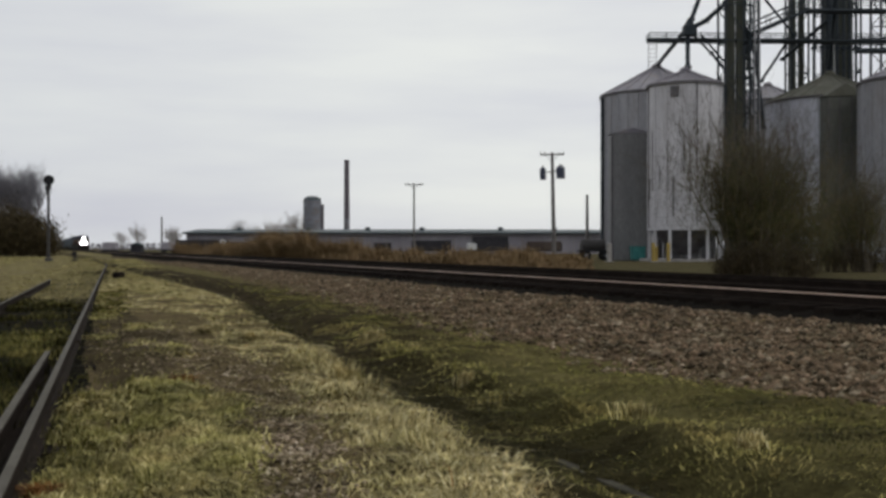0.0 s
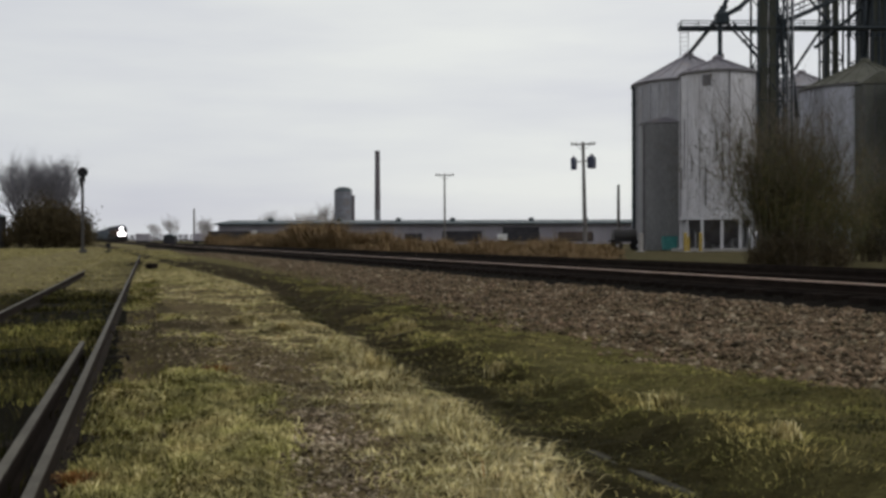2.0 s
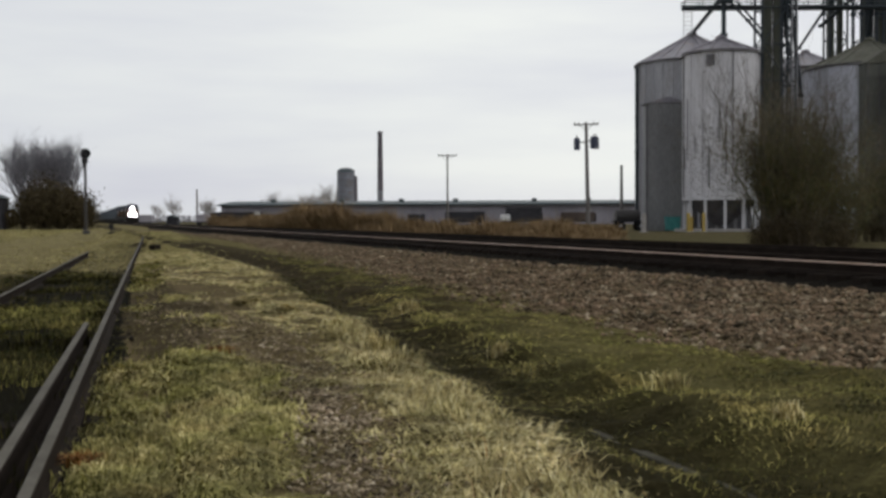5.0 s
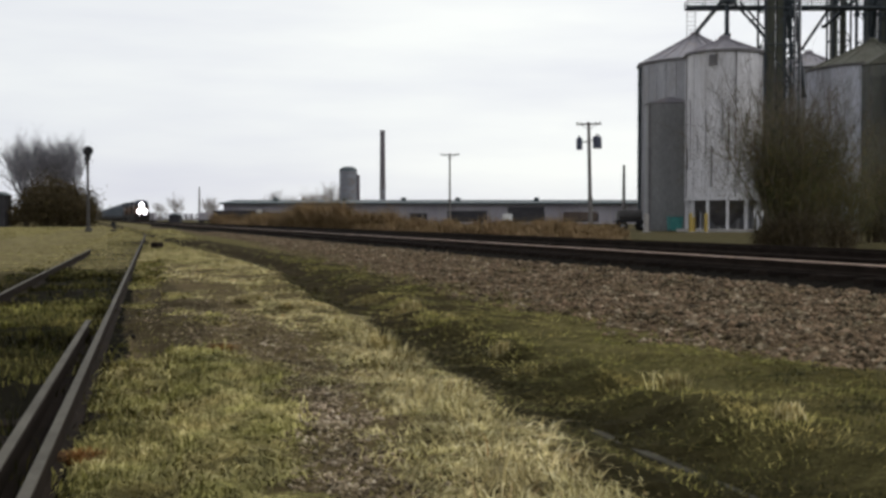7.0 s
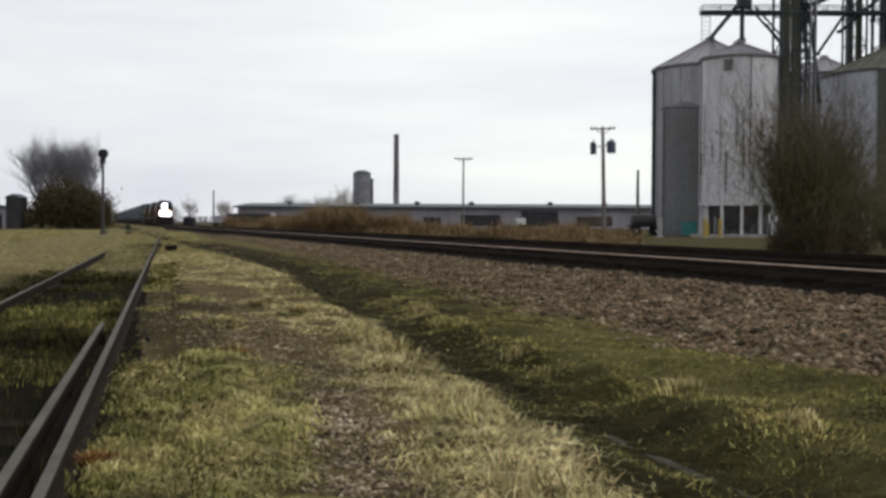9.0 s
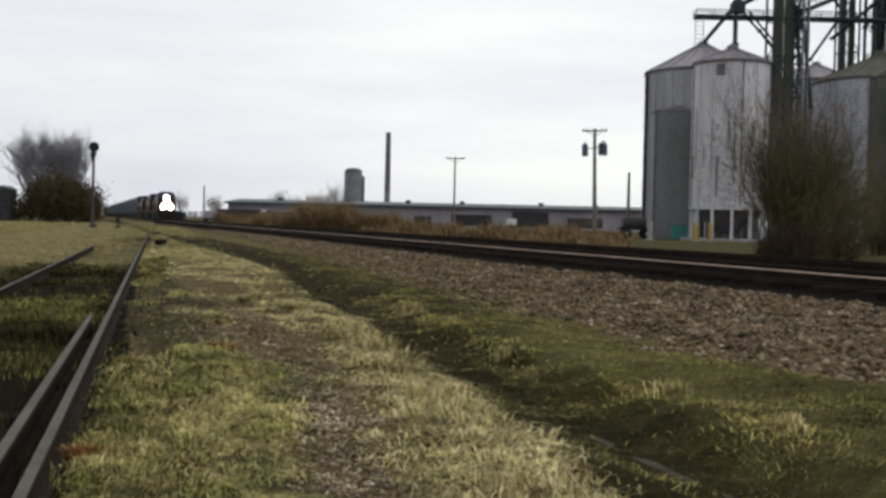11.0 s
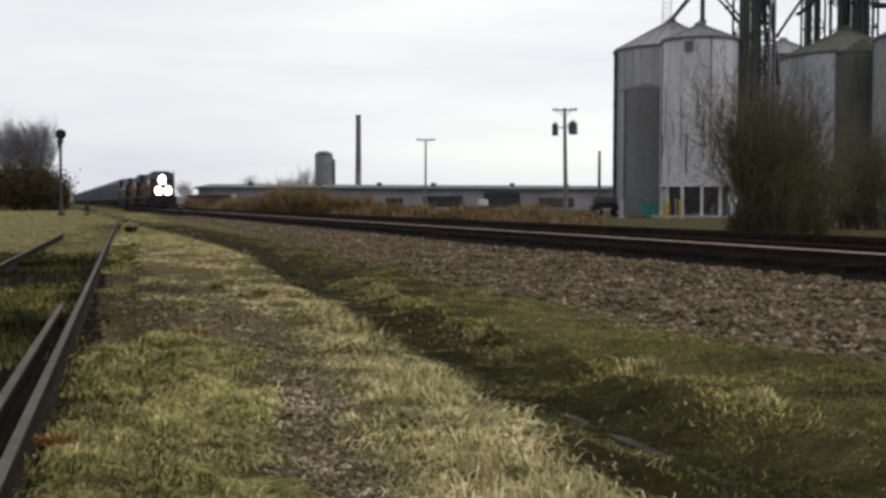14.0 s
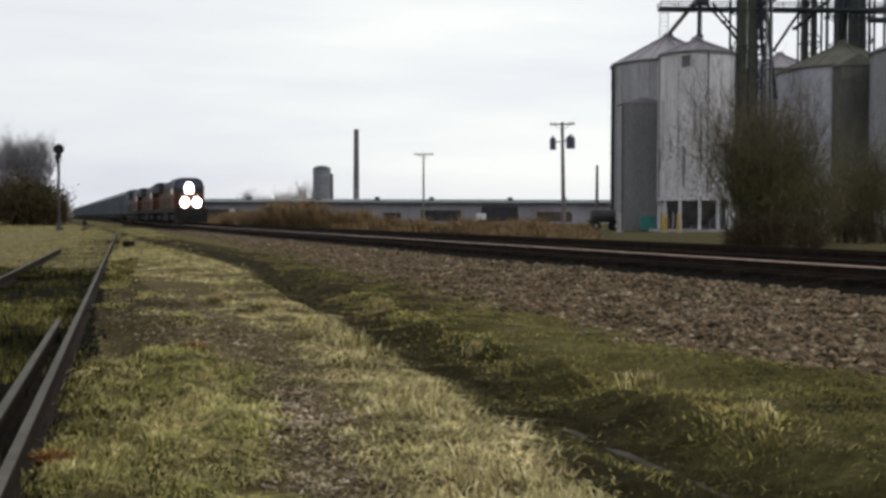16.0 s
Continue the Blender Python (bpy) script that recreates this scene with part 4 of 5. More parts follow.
# ---- the train ----
def locomotive(lead):
    thing = empty("locomotive", pose(MAIN_X, 0, MAIN_TOP), "amber diesel locomotive with dark roof" + (" and lit headlamps" if lead else ", coupled behind the leader"), "locomotive", "locomotives")
    part("frame", box(-1.5, 1.5, 0.3, 21.7, 1.15, 1.55, 0.04), LOCO_UNDER, thing)
    part("hood", box(-1.0, 1.0, 4.3, 21.0, 1.55, 3.75, 0.12), LOCO_YELLOW, thing)
    part("hood_roof", extrude_profile([(-1.02, 3.6), (1.02, 3.6), (0.9, 4.25), (0.5, 4.4), (-0.5, 4.4), (-0.9, 4.25)], 4.4, 20.9), LOCO_ROOF, thing)
    part("radiator", box(-1.5, 1.5, 16.0, 20.6, 3.3, 4.35, 0.1), LOCO_ROOF, thing)
    cab = part("cab", extrude_profile([(-1.4, 1.55), (1.4, 1.55), (1.4, 3.5), (-1.4, 3.5)], 1.9, 4.4), LOCO_YELLOW, thing)
    part("cab_roof", extrude_profile([(-1.43, 3.5), (1.43, 3.5), (1.2, 4.15), (0.7, 4.42), (-0.7, 4.42), (-1.2, 4.15)], 1.85, 4.45), LOCO_ROOF, cab)
    for sx in (-0.75, 0.75):
        part("windscreen", box(sx - 0.5, sx + 0.5, 1.86, 1.91, 2.95, 3.6, 0.02), LOCO_GLASS, cab)
    for sx in (-1.42, 1.42):
        part("side_window", box(sx - 0.02, sx + 0.02, 2.4, 3.8, 2.85, 3.45), LOCO_GLASS, cab)
    part("nose", box(-0.95, 0.95, 0.75, 1.9, 1.55, 2.95, 0.15), LOCO_YELLOW, thing)
    part("pilot", extrude_profile([(-1.45, 0.2), (1.45, 0.2), (1.5, 1.2), (-1.5, 1.2)], 0.1, 0.4), LOCO_UNDER, thing)
    part("coupler", box(-0.15, 0.15, -0.35, 0.2, 0.75, 1.0, 0.04), LOCO_UNDER, thing)
    part("fuel_tank", box(-1.3, 1.3, 8.2, 13.6, 0.35, 1.15, 0.15), LOCO_UNDER, thing)
    for y0 in (1.6, 15.4):
        bogie = part("bogie", box(-1.25, 1.25, y0, y0 + 5.0, 0.45, 0.95, 0.06), LOCO_UNDER, thing)
        for k in range(3):
            for sx in (-0.75, 0.75):
                y = y0 + 0.7 + k * 1.8
                part("wheel", rod((sx - 0.07, y, 0.5), (sx + 0.07, y, 0.5), 0.5, sides=20), LOCO_UNDER, bogie)
    for sx in (-1.45, 1.45):
        bm = bmesh.new()
        rod((sx, 4.6, 2.5), (sx, 21.3, 2.5), 0.03, sides=5, bm=bm)
        for k in range(10):
            rod((sx, 4.7 + k * 1.84, 1.5), (sx, 4.7 + k * 1.84, 2.5), 0.025, sides=5, bm=bm)
        part("handrail", bm, LOCO_UNDER, thing)
    for y in (6.5, 9.5, 12.0):
        part("roof_fan", lathe([(0.55, 4.38), (0.55, 4.52), (0.2, 4.56)], 16), LOCO_ROOF, thing).location = (0, y, 0)
    if lead:
        # glowing discs larger than the lenses, so their shape includes the glare
        def lamp(x, z, rx, rz, name):
            bm = bmesh.new()
            bmesh.ops.create_cone(bm, cap_ends=True, segments=20, radius1=1.0, radius2=0.8, depth=0.3, matrix=Matrix.Translation((x, 0.0, z)) @ Matrix.Diagonal((rx, 1, rz, 1)) @ pose(0, 0, 0, 90, 0, 0))
            return part(name, bm, LAMP, thing, "lit white lamp, its glare built into the size")
        lamp(0.0, 3.34, 0.42, 0.66, "headlamp").location.y = 1.7
        for sx in (-0.55, 0.55):
            lamp(sx, 2.10, 0.42, 0.50, "ditch_lamp").location.y = 0.35
    return thing


def hopper_car():
    thing = empty("covered_hopper_car", pose(MAIN_X, 0, MAIN_TOP), "dull blue-grey covered hopper car with ribbed sides", "railway car", "hopper cars")
    part("body", extrude_profile([(-1.5, 1.3), (1.5, 1.3), (1.58, 2.4), (1.58, 4.0), (1.3, 4.55), (0.7, 4.75), (-0.7, 4.75), (-1.3, 4.55), (-1.58, 4.0), (-1.58, 2.4)], 1.0, 16.6), CAR_GREY, thing)
    for sx in (-1.6, 1.6):
        for k in range(14):
            part("rib", box(sx - 0.04, sx + 0.04, 1.2 + k * 1.17, 1.3 + k * 1.17, 1.3, 4.05), CAR_GREY, thing)
    part("roof_walk", box(-0.45, 0.45, 1.0, 16.6, 4.78, 4.88), CAR_GREY, thing)
    for k in range(3):
        part("discharge_hopper", extrude_profile([(-1.3, 1.3), (1.3, 1.3), (0.4, 0.45), (-0.4, 0.45)], 3.6 + k * 3.6, 6.4 + k * 3.6), CAR_GREY, thing)
    part("sill", box(-1.4, 1.4, 0.4, 17.2, 1.05, 1.3, 0.03), LOCO_UNDER, thing)
    for y0 in (1.2, 14.0):
        bogie = part("bogie", box(-1.1, 1.1, y0, y0 + 2.4, 0.4, 0.8, 0.05), LOCO_UNDER, thing)
        for k in range(2):
            for sx in (-0.75, 0.75):
                y = y0 + 0.4 + k * 1.6
                part("wheel", rod((sx - 0.06, y, 0.46), (sx + 0.06, y, 0.46), 0.46, sides=16), LOCO_UNDER, bogie)
    return thing


TRAIN = []
lead = locomotive(True)
TRAIN.append((lead, 0.0))
second = locomotive(False)
TRAIN.append((second, 22.3))
TRAIN.append((copy_thing(second, pose(MAIN_X, 0, MAIN_TOP)), 44.6))
first_car = hopper_car()
TRAIN.append((first_car, 67.0))
for k in range(1, 21):
    TRAIN.append((copy_thing(first_car, pose(MAIN_X, 0, MAIN_TOP)), 67.0 + 17.7 * k))

# ---- plants ----
def tube_rings(pts, radii, sides, verts, tris):
    """A bent tapered tube as triangles."""
    o = len(verts)
    for i, (p, r) in enumerate(zip(pts, radii)):
        d = (pts[min(i + 1, len(pts) - 1)] - pts[max(i - 1, 0)]).normalized()
        s = d.orthogonal().normalized()
        t = d.cross(s)
        for k in range(sides):
            a = math.tau * k / sides
            verts.append(tuple(p + s * (math.cos(a) * r) + t * (math.sin(a) * r)))
    for i in range(len(pts) - 1):
        for k in range(sides):
            a, b = o + i * sides + k, o + i * sides + (k + 1) % sides
            tris.append((a, b, b + sides))
            tris.append((a, b + sides, a + sides))


def grow(rng, base, direction, length, radius, level, verts, tris, tips, wander=0.25, up=0.12, split=(3, 5), shrink=0.62):
    """Recursive bare branching; the ends go to tips."""
    n = 5 if level > 1 else 3
    pts, d, p = [base], direction.normalized(), base.copy()
    for i in range(n):
        d = (d + Vector((rng.uniform(-1, 1), rng.uniform(-1, 1), rng.uniform(-1, 1))) * wander + Vector((0, 0, up))).normalized()
        p = p + d * (length / n)
        pts.append(p.copy())
    radii = [radius * (1 - 0.75 * i / n) for i in range(n + 1)]
    tube_rings(pts, radii, 5 if level > 1 else 3, verts, tris)
    if level == 0:
        tips.append(pts[-1])
        tips.append(pts[-2])
        return
    for k in range(rng.randint(*split)):
        f = rng.uniform(0.35, 1.0)
        i = min(int(f * n), n - 1)
        q = pts[i].lerp(pts[i + 1], f * n - i)
        side = Vector((rng.uniform(-1, 1), rng.uniform(-1, 1), rng.uniform(-0.25, 0.9))).normalized()
        nd = (d * 0.75 + side * 0.8).normalized()
        grow(rng, q, nd, length * shrink * rng.uniform(0.75, 1.15), max(radius * 0.42, 0.006), level - 1, verts, tris, tips, wander, up, split, shrink)


def leaf_soup(rng, tips, count, spread, size):
    out, sizes = [], []
    for _ in range(count):
        c = Vector(tips[rng.randrange(len(tips))]) + Vector((rng.gauss(0, spread), rng.gauss(0, spread), rng.gauss(0, spread)))
        a = Vector((rng.uniform(-1, 1), rng.uniform(-1, 1), rng.uniform(-1, 1))).normalized()
        b = a.orthogonal().normalized()
        s = size * rng.uniform(0.6, 1.4)
        out += [tuple(c - a * s), tuple(c + b * s * 0.45), tuple(c + a * s), tuple(c - b * s * 0.45)]
        sizes.append(4)
    return out, sizes


def bare_tree(m, height, label, seed, material, levels=4, spread=0.6, twig=0.03):
    rng = random.Random(seed)
    thing = empty("bare_tree", m, label, "tree", "bare trees")
    tv, tt, tips = [], [], []
    pts = [Vector((rng.uniform(-1, 1) * 0.03 * height * i / 4, rng.uniform(-1, 1) * 0.03 * height * i / 4, height * 0.42 * i / 4)) for i in range(5)]
    tube_rings(pts, [height * 0.022 * (1 - 0.12 * i) for i in range(5)], 8, tv, tt)
    ob = new("trunk", indexed("trunk", tv, tt, BARK))
    ob.parent = thing
    cv, ct = [], []
    for k in range(11):
        f = rng.uniform(0.45, 1.0)
        q = pts[0].lerp(pts[-1], f)
        a = k * math.tau / 9 * 2.4 + rng.uniform(-0.4, 0.4)
        d = Vector((math.cos(a) * spread, math.sin(a) * spread, rng.uniform(0.6, 1.3)))
        grow(rng, q, d, height * 0.44, height * 0.0125, levels - 1, cv, ct, tips, 0.22, 0.12, (4, 6), 0.62)
    ob = new("crown", indexed("crown", cv, ct, material))
    ob.parent = thing
    return thing


def thicket(m, width, depth, height, count, label, seed, material, twig_material):
    """A dense bare bush: many stems with fine dry leaves low down."""
    rng = random.Random(seed)
    thing = empty("thicket", m, label, "bush", "thickets")
    v, t, tips = [], [], []
    for _ in range(count):
        x, y = rng.uniform(-1, 1), rng.uniform(-1, 1)
        h = height * math.sqrt(max(0.05, 1 - 0.8 * x * x)) * rng.uniform(0.6, 1.0)
        grow(rng, Vector((x * width / 2, y * depth / 2, 0)), Vector((x * 0.3, y * 0.3, 1)), h * 0.62, 0.035, 2, v, t, tips, 0.2, 0.15, (3, 4), 0.55)
    ob = new("stem_tangle", indexed("stem_tangle", v, t, twig_material))
    ob.parent = thing
    tagged(ob, kind="stuff")
    low = [Vector((p.x, p.y, p.z * rng.uniform(0.1, 1.0) ** 0.6)) for p in tips if p.z < height * 0.95]
    lv, ls = leaf_soup(rng, low, count * 260, height * 0.06, height * 0.018)
    lv = [(x, y, max(z, 0.03)) for x, y, z in lv]
    ob = new("foliage", soup("foliage", lv, ls, material))
    ob.parent = thing
    return thing


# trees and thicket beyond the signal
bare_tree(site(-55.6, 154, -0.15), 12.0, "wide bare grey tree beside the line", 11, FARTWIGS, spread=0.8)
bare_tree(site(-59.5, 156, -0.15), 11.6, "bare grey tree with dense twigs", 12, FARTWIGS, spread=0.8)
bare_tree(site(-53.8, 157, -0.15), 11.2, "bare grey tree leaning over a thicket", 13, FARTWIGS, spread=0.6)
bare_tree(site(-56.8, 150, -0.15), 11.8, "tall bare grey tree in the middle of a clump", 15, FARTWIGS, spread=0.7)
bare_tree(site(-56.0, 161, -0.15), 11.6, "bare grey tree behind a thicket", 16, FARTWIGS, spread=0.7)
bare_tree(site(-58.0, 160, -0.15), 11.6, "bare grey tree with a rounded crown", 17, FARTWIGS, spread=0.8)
thicket(site(-50.6, 143, -0.15), 8.4, 4, 8.2, 120, "dense dark reddish-brown bare thicket", 21, THICKET, TWIGS)
thicket(site(-60.5, 147, -0.15), 6.0, 4, 4.0, 40, "lower dark brown thicket beside the trees", 22, THICKET, TWIGS)
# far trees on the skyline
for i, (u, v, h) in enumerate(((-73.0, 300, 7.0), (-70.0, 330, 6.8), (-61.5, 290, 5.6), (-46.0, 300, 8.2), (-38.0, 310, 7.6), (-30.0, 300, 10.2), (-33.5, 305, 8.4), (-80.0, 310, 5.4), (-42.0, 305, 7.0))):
    bare_tree(site(u, v, -0.15), h, "small haze-coloured bare tree on the skyline", 40 + i, SKYTWIGS, 4, 0.8)


def big_shrub(m, stems, reach, height, leaves, leaf_top, label, seed, fan=0.5):
    rng = random.Random(seed)
    thing = empty("large_shrub", m, label, "shrub", "large shrubs")
    v, t, tips = [], [], []
    for k in range(stems):
        a = rng.uniform(0, math.tau)
        q = rng.uniform(0, 1)
        base = Vector((math.cos(a) * q * reach, math.sin(a) * q * reach, 0))
        lean = rng.uniform(0.05, fan) * (1 if k % 3 else 0.3)
        grow(rng, base, Vector((math.cos(a) * lean, math.sin(a) * lean, 1)), height * rng.uniform(0.42, 0.75), 0.045, 3, v, t, tips, 0.2, 0.08, (3, 5), 0.55)
    ob = new("stem_tangle", indexed("stem_tangle", v, t, SHRUB_TWIGS))
    ob.parent = thing
    tagged(ob, kind="stuff")
    low = [Vector((p.x, p.y, p.z * rng.uniform(0.15, 1.0) ** 0.45)) for p in tips if p.z < leaf_top * rng.uniform(0.45, 1.0)]
    lv, ls = leaf_soup(rng, low, leaves, 0.28, 0.034)
    lv = [(x, y, max(z, 0.04)) for x, y, z in lv]
    ob = new("foliage", soup("foliage", lv, ls, LEAVES))
    ob.parent = thing


big_shrub(pose(26.4, 36.3, ground_z(26.4, 36.3) - 0.05), 54, 1.0, 6.7, 70000, 7.0, "large many-stemmed bare shrub with dull olive leaves", 77, 0.5)
big_shrub(pose(30.2, 38.5, ground_z(30.2, 38.5) - 0.05), 18, 1.0, 4.2, 20000, 4.4, "wide dusky shrub standing before the grain bins", 78)
big_shrub(pose(35.8, 41.0, ground_z(35.8, 41.0) - 0.05), 26, 1.5, 5.2, 34000, 5.4, "low dusky shrub beside the grain bins", 79)


thicket(pose(25.9, 34.9, ground_z(25.9, 34.9) - 0.05, 0, 0, -36), 3.4, 1.2, 1.9, 60, "dense low dark brush round the foot of a shrub", 81, THICKET, TWIGS)
thicket(pose(34.2, 42.0, ground_z(34.2, 42.0) - 0.05, 0, 0, -36), 6.5, 1.8, 2.0, 70, "dense low dark brush before the grain bins", 82, THICKET, TWIGS)


def blade_mesh(name, pos, height, lean, width, rng, material, heading=None):
    """Bent grass blades, three triangles each, in one mesh; heading: the way each one bends."""
    n = len(pos)
    b = rng.uniform(0, math.tau, n) if heading is None else heading
    a = b + math.pi / 2 + rng.uniform(-0.4, 0.4, n)
    side = np.stack([np.cos(a), np.sin(a), np.zeros(n)], 1) * (width / 2)[:, None]
    out = np.stack([np.cos(b), np.sin(b), np.zeros(n)], 1) * (height * lean)[:, None]
    up = np.array([0, 0, 1.0])[None] * height[:, None]
    p0, p1, p2 = pos, pos + up * 0.6 + out * 0.3, pos + up * np.maximum(0.15, 1 - 0.35 * lean[:, None]) + out
    verts = np.stack([p0 - side, p0 + side, p1 + side * 0.8, p2, p1 - side * 0.8], 1).reshape(-1, 3)
    tri = np.array([(0, 1, 2), (0, 2, 4), (4, 2, 3)])
    return indexed(name, verts, (tri[None] + (np.arange(n) * 5)[:, None, None]).reshape(-1, 3), material)


def straw_edge(y):
    """Where the pale grass ends and the dark rut begins."""
    return 1.96 + min(0.12, max(0.0, y - 4.5) * 0.06) + creep(y) + 0.22 * noise.noise((0.3, y * 0.55, 2.2)) + 0.10 * noise.noise((4.3, y * 1.9, 2.2))


def streak_mid(y):
    """The middle of the bare gravel streak."""
    return lerp(y, [2.5, 4.4, 5.4, 6.8, 8.3, 10.4, 14.0], [0.84, 1.09, 1.22, 1.44, 1.62, 1.60, 1.35])


def streak_half(y):
    return lerp(y, [2.5, 4.4, 6.8, 8.3, 10.4, 14.0], [0.2, 0.22, 0.24, 0.34, 0.42, 0.6])


def straw_density(x, y):
    """How thickly dry grass stands, 0 to 1: matted, with holes, thin on the gravel streak and further along."""
    s = x - SIDE * y
    if s < -0.30:
        return 0.0
    wob = 0.16 * noise.noise((x * 1.6, y * 1.1, 17.0))
    off = abs(x + wob - streak_mid(y)) / streak_half(y)
    d = 1.0
    if y < 11.5:
        d -= 1.05 * max(0.0, min(1.0, (1.35 - off) / 0.5))
    # worn further along, but for straggling patches
    worn = lerp(y + 1.6 * noise.noise((x * 0.7, y * 0.35, 21.0)), [8.4, 10.2, 19.0, 26.0, 33.0], [0.0, 1.0, 1.0, 0.75, 0.3])
    patch = noise.noise((x * 1.25, y * 0.55, 3.7)) + 0.55 * noise.noise((x * 3.1, y * 1.6, 9.1))
    if x > 1.9 + 0.02 * y:
        worn *= 0.92 - 0.7 * math.exp(-((x - 2.45) / 0.5) ** 2 - ((y - 14.0) / 1.5) ** 2)
    d -= worn * (1.0 - 1.6 * max(0.0, patch - (0.22 if x > 1.9 else 0.36)))
    holes = noise.noise((x * 1.5, y * 1.7, 33.0)) + 0.7 * noise.noise((x * 3.4, y * 5.0, 12.0))
    d -= 2.6 * max(0.0, holes - 0.10)
    edge = straw_edge(y)
    if x > edge:
        d -= (x - edge) * 5.0
    return max(0.0, min(1.0, d))


def scatter(count, x0, x1, y0, y1, power, keep, rng):
    pts = []
    while len(pts) < count:
        y = y0 * (y1 / y0) ** (rng.random() ** power)
        x = rng.uniform(x0, x1)
        if x > 1.05 * y + 1.0 or x < -0.12 * y - 1.2:
            continue
        if rng.random() < keep(x, y):
            pts.append((x, y))
    return pts


def tufts(name, label, material, count, per, area, keep, h, seed, radius=0.06, lean=(0.25, 0.9), wide=(0.004, 0.009), power=1.0, comb=0.9):
    """Grass in tufts; neighbouring tufts are combed the same way, comb: the spread about it."""
    rng = random.Random(seed)
    nr = np.random.default_rng(seed)
    roots = scatter(count, *area, power, keep, rng)
    pos, hs, ws, way = [], [], [], []
    for x, y in roots:
        k = rng.uniform(0.6, 1.3)
        lie = 0.4 + 5.0 * noise.noise((x * 0.8, y * 0.8, 71.0)) + rng.gauss(0, 0.5)
        for _ in range(rng.randint(per // 2, per)):
            px, py = x + rng.gauss(0, radius), y + rng.gauss(0, radius)
            pos.append((px, py, ground_z(px, py) - 0.01))
            hs.append(rng.uniform(*h) * k)
            ws.append(rng.uniform(*wide) * max(1.0, y / 7.0))
            way.append(lie + rng.gauss(0, comb))
    pos, hs, ws = np.array(pos), np.array(hs), np.array(ws)
    ln = nr.uniform(*lean, len(pos))
    ob = new(name, blade_mesh(name, pos, hs, ln, ws, nr, material, np.array(way)))
    return tagged(ob, label, "grass", kind="stuff")


# beside the siding: soft and olive; beyond the gravel streak: longer, paler, lying
tufts("dry_grass", "soft olive-tan dry grass beside the siding", OLIVE_STRAW, 4200, 18, (-1.0, 4.0, 2.6, 40.0), lambda x, y: straw_density(x, y) if x < streak_mid(y) else 0.0, (0.03, 0.085), 101, 0.07, (0.8, 2.8), (0.005, 0.012), comb=0.55)
tufts("dry_grass", "long pale straw-coloured dry grass in flattened tufts", STRAW, 3000, 18, (0.4, 6.0, 2.6, 40.0), lambda x, y: straw_density(x, y) if x >= streak_mid(y) else 0.0, (0.018, 0.062), 110, 0.08, (1.4, 5.0), (0.005, 0.011), comb=0.6)
tufts("dry_grass", "tall bleached grass tufts along the dark rut", STRAW, 170, 26, (1.2, 3.6, 2.6, 12.0), lambda x, y: math.exp(-((x - straw_edge(y) + 0.16) / 0.14) ** 2) * max(0.0, 0.4 + 1.4 * noise.noise((5.0, y * 0.9, 3.0))), (0.06, 0.17), 102, 0.08, (0.4, 2.2))
tufts("matted_grass", "flattened matted thatch of old grass", OLIVE_STRAW, 5200, 12, (-1.0, 5.2, 2.6, 26.0), lambda x, y: 0.05 + 0.6 * straw_density(x, y) if -0.3 < x - SIDE * y and x < straw_edge(y) else 0.0, (0.012, 0.04), 107, 0.10, (1.2, 3.2), (0.003, 0.006))


def bank_x(y):
    return lerp(y, [4.0, 5.2, 6.5, 8.0, 9.3, 11.4, 13.8, 20.0], [3.70, 3.75, 3.82, 3.61, 3.60, 3.89, 4.05, 4.8])


tufts("dry_grass", "straggling row of bent brown grass on the bank beyond the rut", BROWN_STRAW, 150, 26, (3.2, 5.2, 3.6, 17.0), lambda x, y: math.exp(-((x - bank_x(y) - 0.1 * noise.noise((9.0, y * 0.9, 1.0))) / 0.13) ** 2) * max(0.0, 0.45 + 0.9 * noise.noise((1.0, y * 0.8, 7.0))), (0.02, 0.075), 106, 0.12, (1.2, 4.0), (0.004, 0.009), comb=0.5)
tufts("dry_grass", "dry grass between the siding and the main line", FAR_GRASS, 2200, 12, (0.0, 11.5, 27.0, 120.0), lambda x, y: (0.55 + noise.noise((x * 0.25, y * 0.1, 5.5))) if -0.2 < x - SIDE * y and x < min(9.4, 4.3 + max(0.0, y - 33.0) * 0.06) else 0.0, (0.02, 0.08), 108, 0.28, (0.8, 2.2))
tufts("short_grass", "olive grass strip beside the siding rail", GREENISH, 620, 14, (-0.6, 2.6, 2.8, 30.0), lambda x, y: (0.9 if y < 9.5 + noise.noise((x, y, 3.0)) or y > 20 else 0.06) if -0.36 < x - SIDE * y < 0.18 + 0.12 * noise.noise((2.0, y * 1.2, 0.0)) else 0.0, (0.04, 0.11), 109, 0.06)


def olive_density(x, y):
    rim = toe(y) + 0.5 * noise.noise((7.0, y * 0.6, 2.0))
    if x > rim + 0.7 or x < straw_edge(y) + 0.1:
        return 0.0
    d = 0.55 + noise.noise((x * 0.9, y * 0.7, 14.2)) * 1.2 + 0.6 * noise.noise((x * 2.4, y * 2.2, 4.2)) - 1.0 * math.exp(-((x - 2.95 - max(0.0, y - 9.0) * 0.1) / 0.42) ** 2)
    if x > rim:
        d -= (x - rim) * 0.9
    if y > 9.5:
        d *= 0.5
    return max(0.0, min(1.0, d))


def bank_straw(x, y):
    d = olive_density(x, y)
    return d * max(0.0, 0.35 + 1.2 * noise.noise((x * 0.8, y * 1.1, 52.0))) if x > bank_x(y) - 0.25 else 0.0


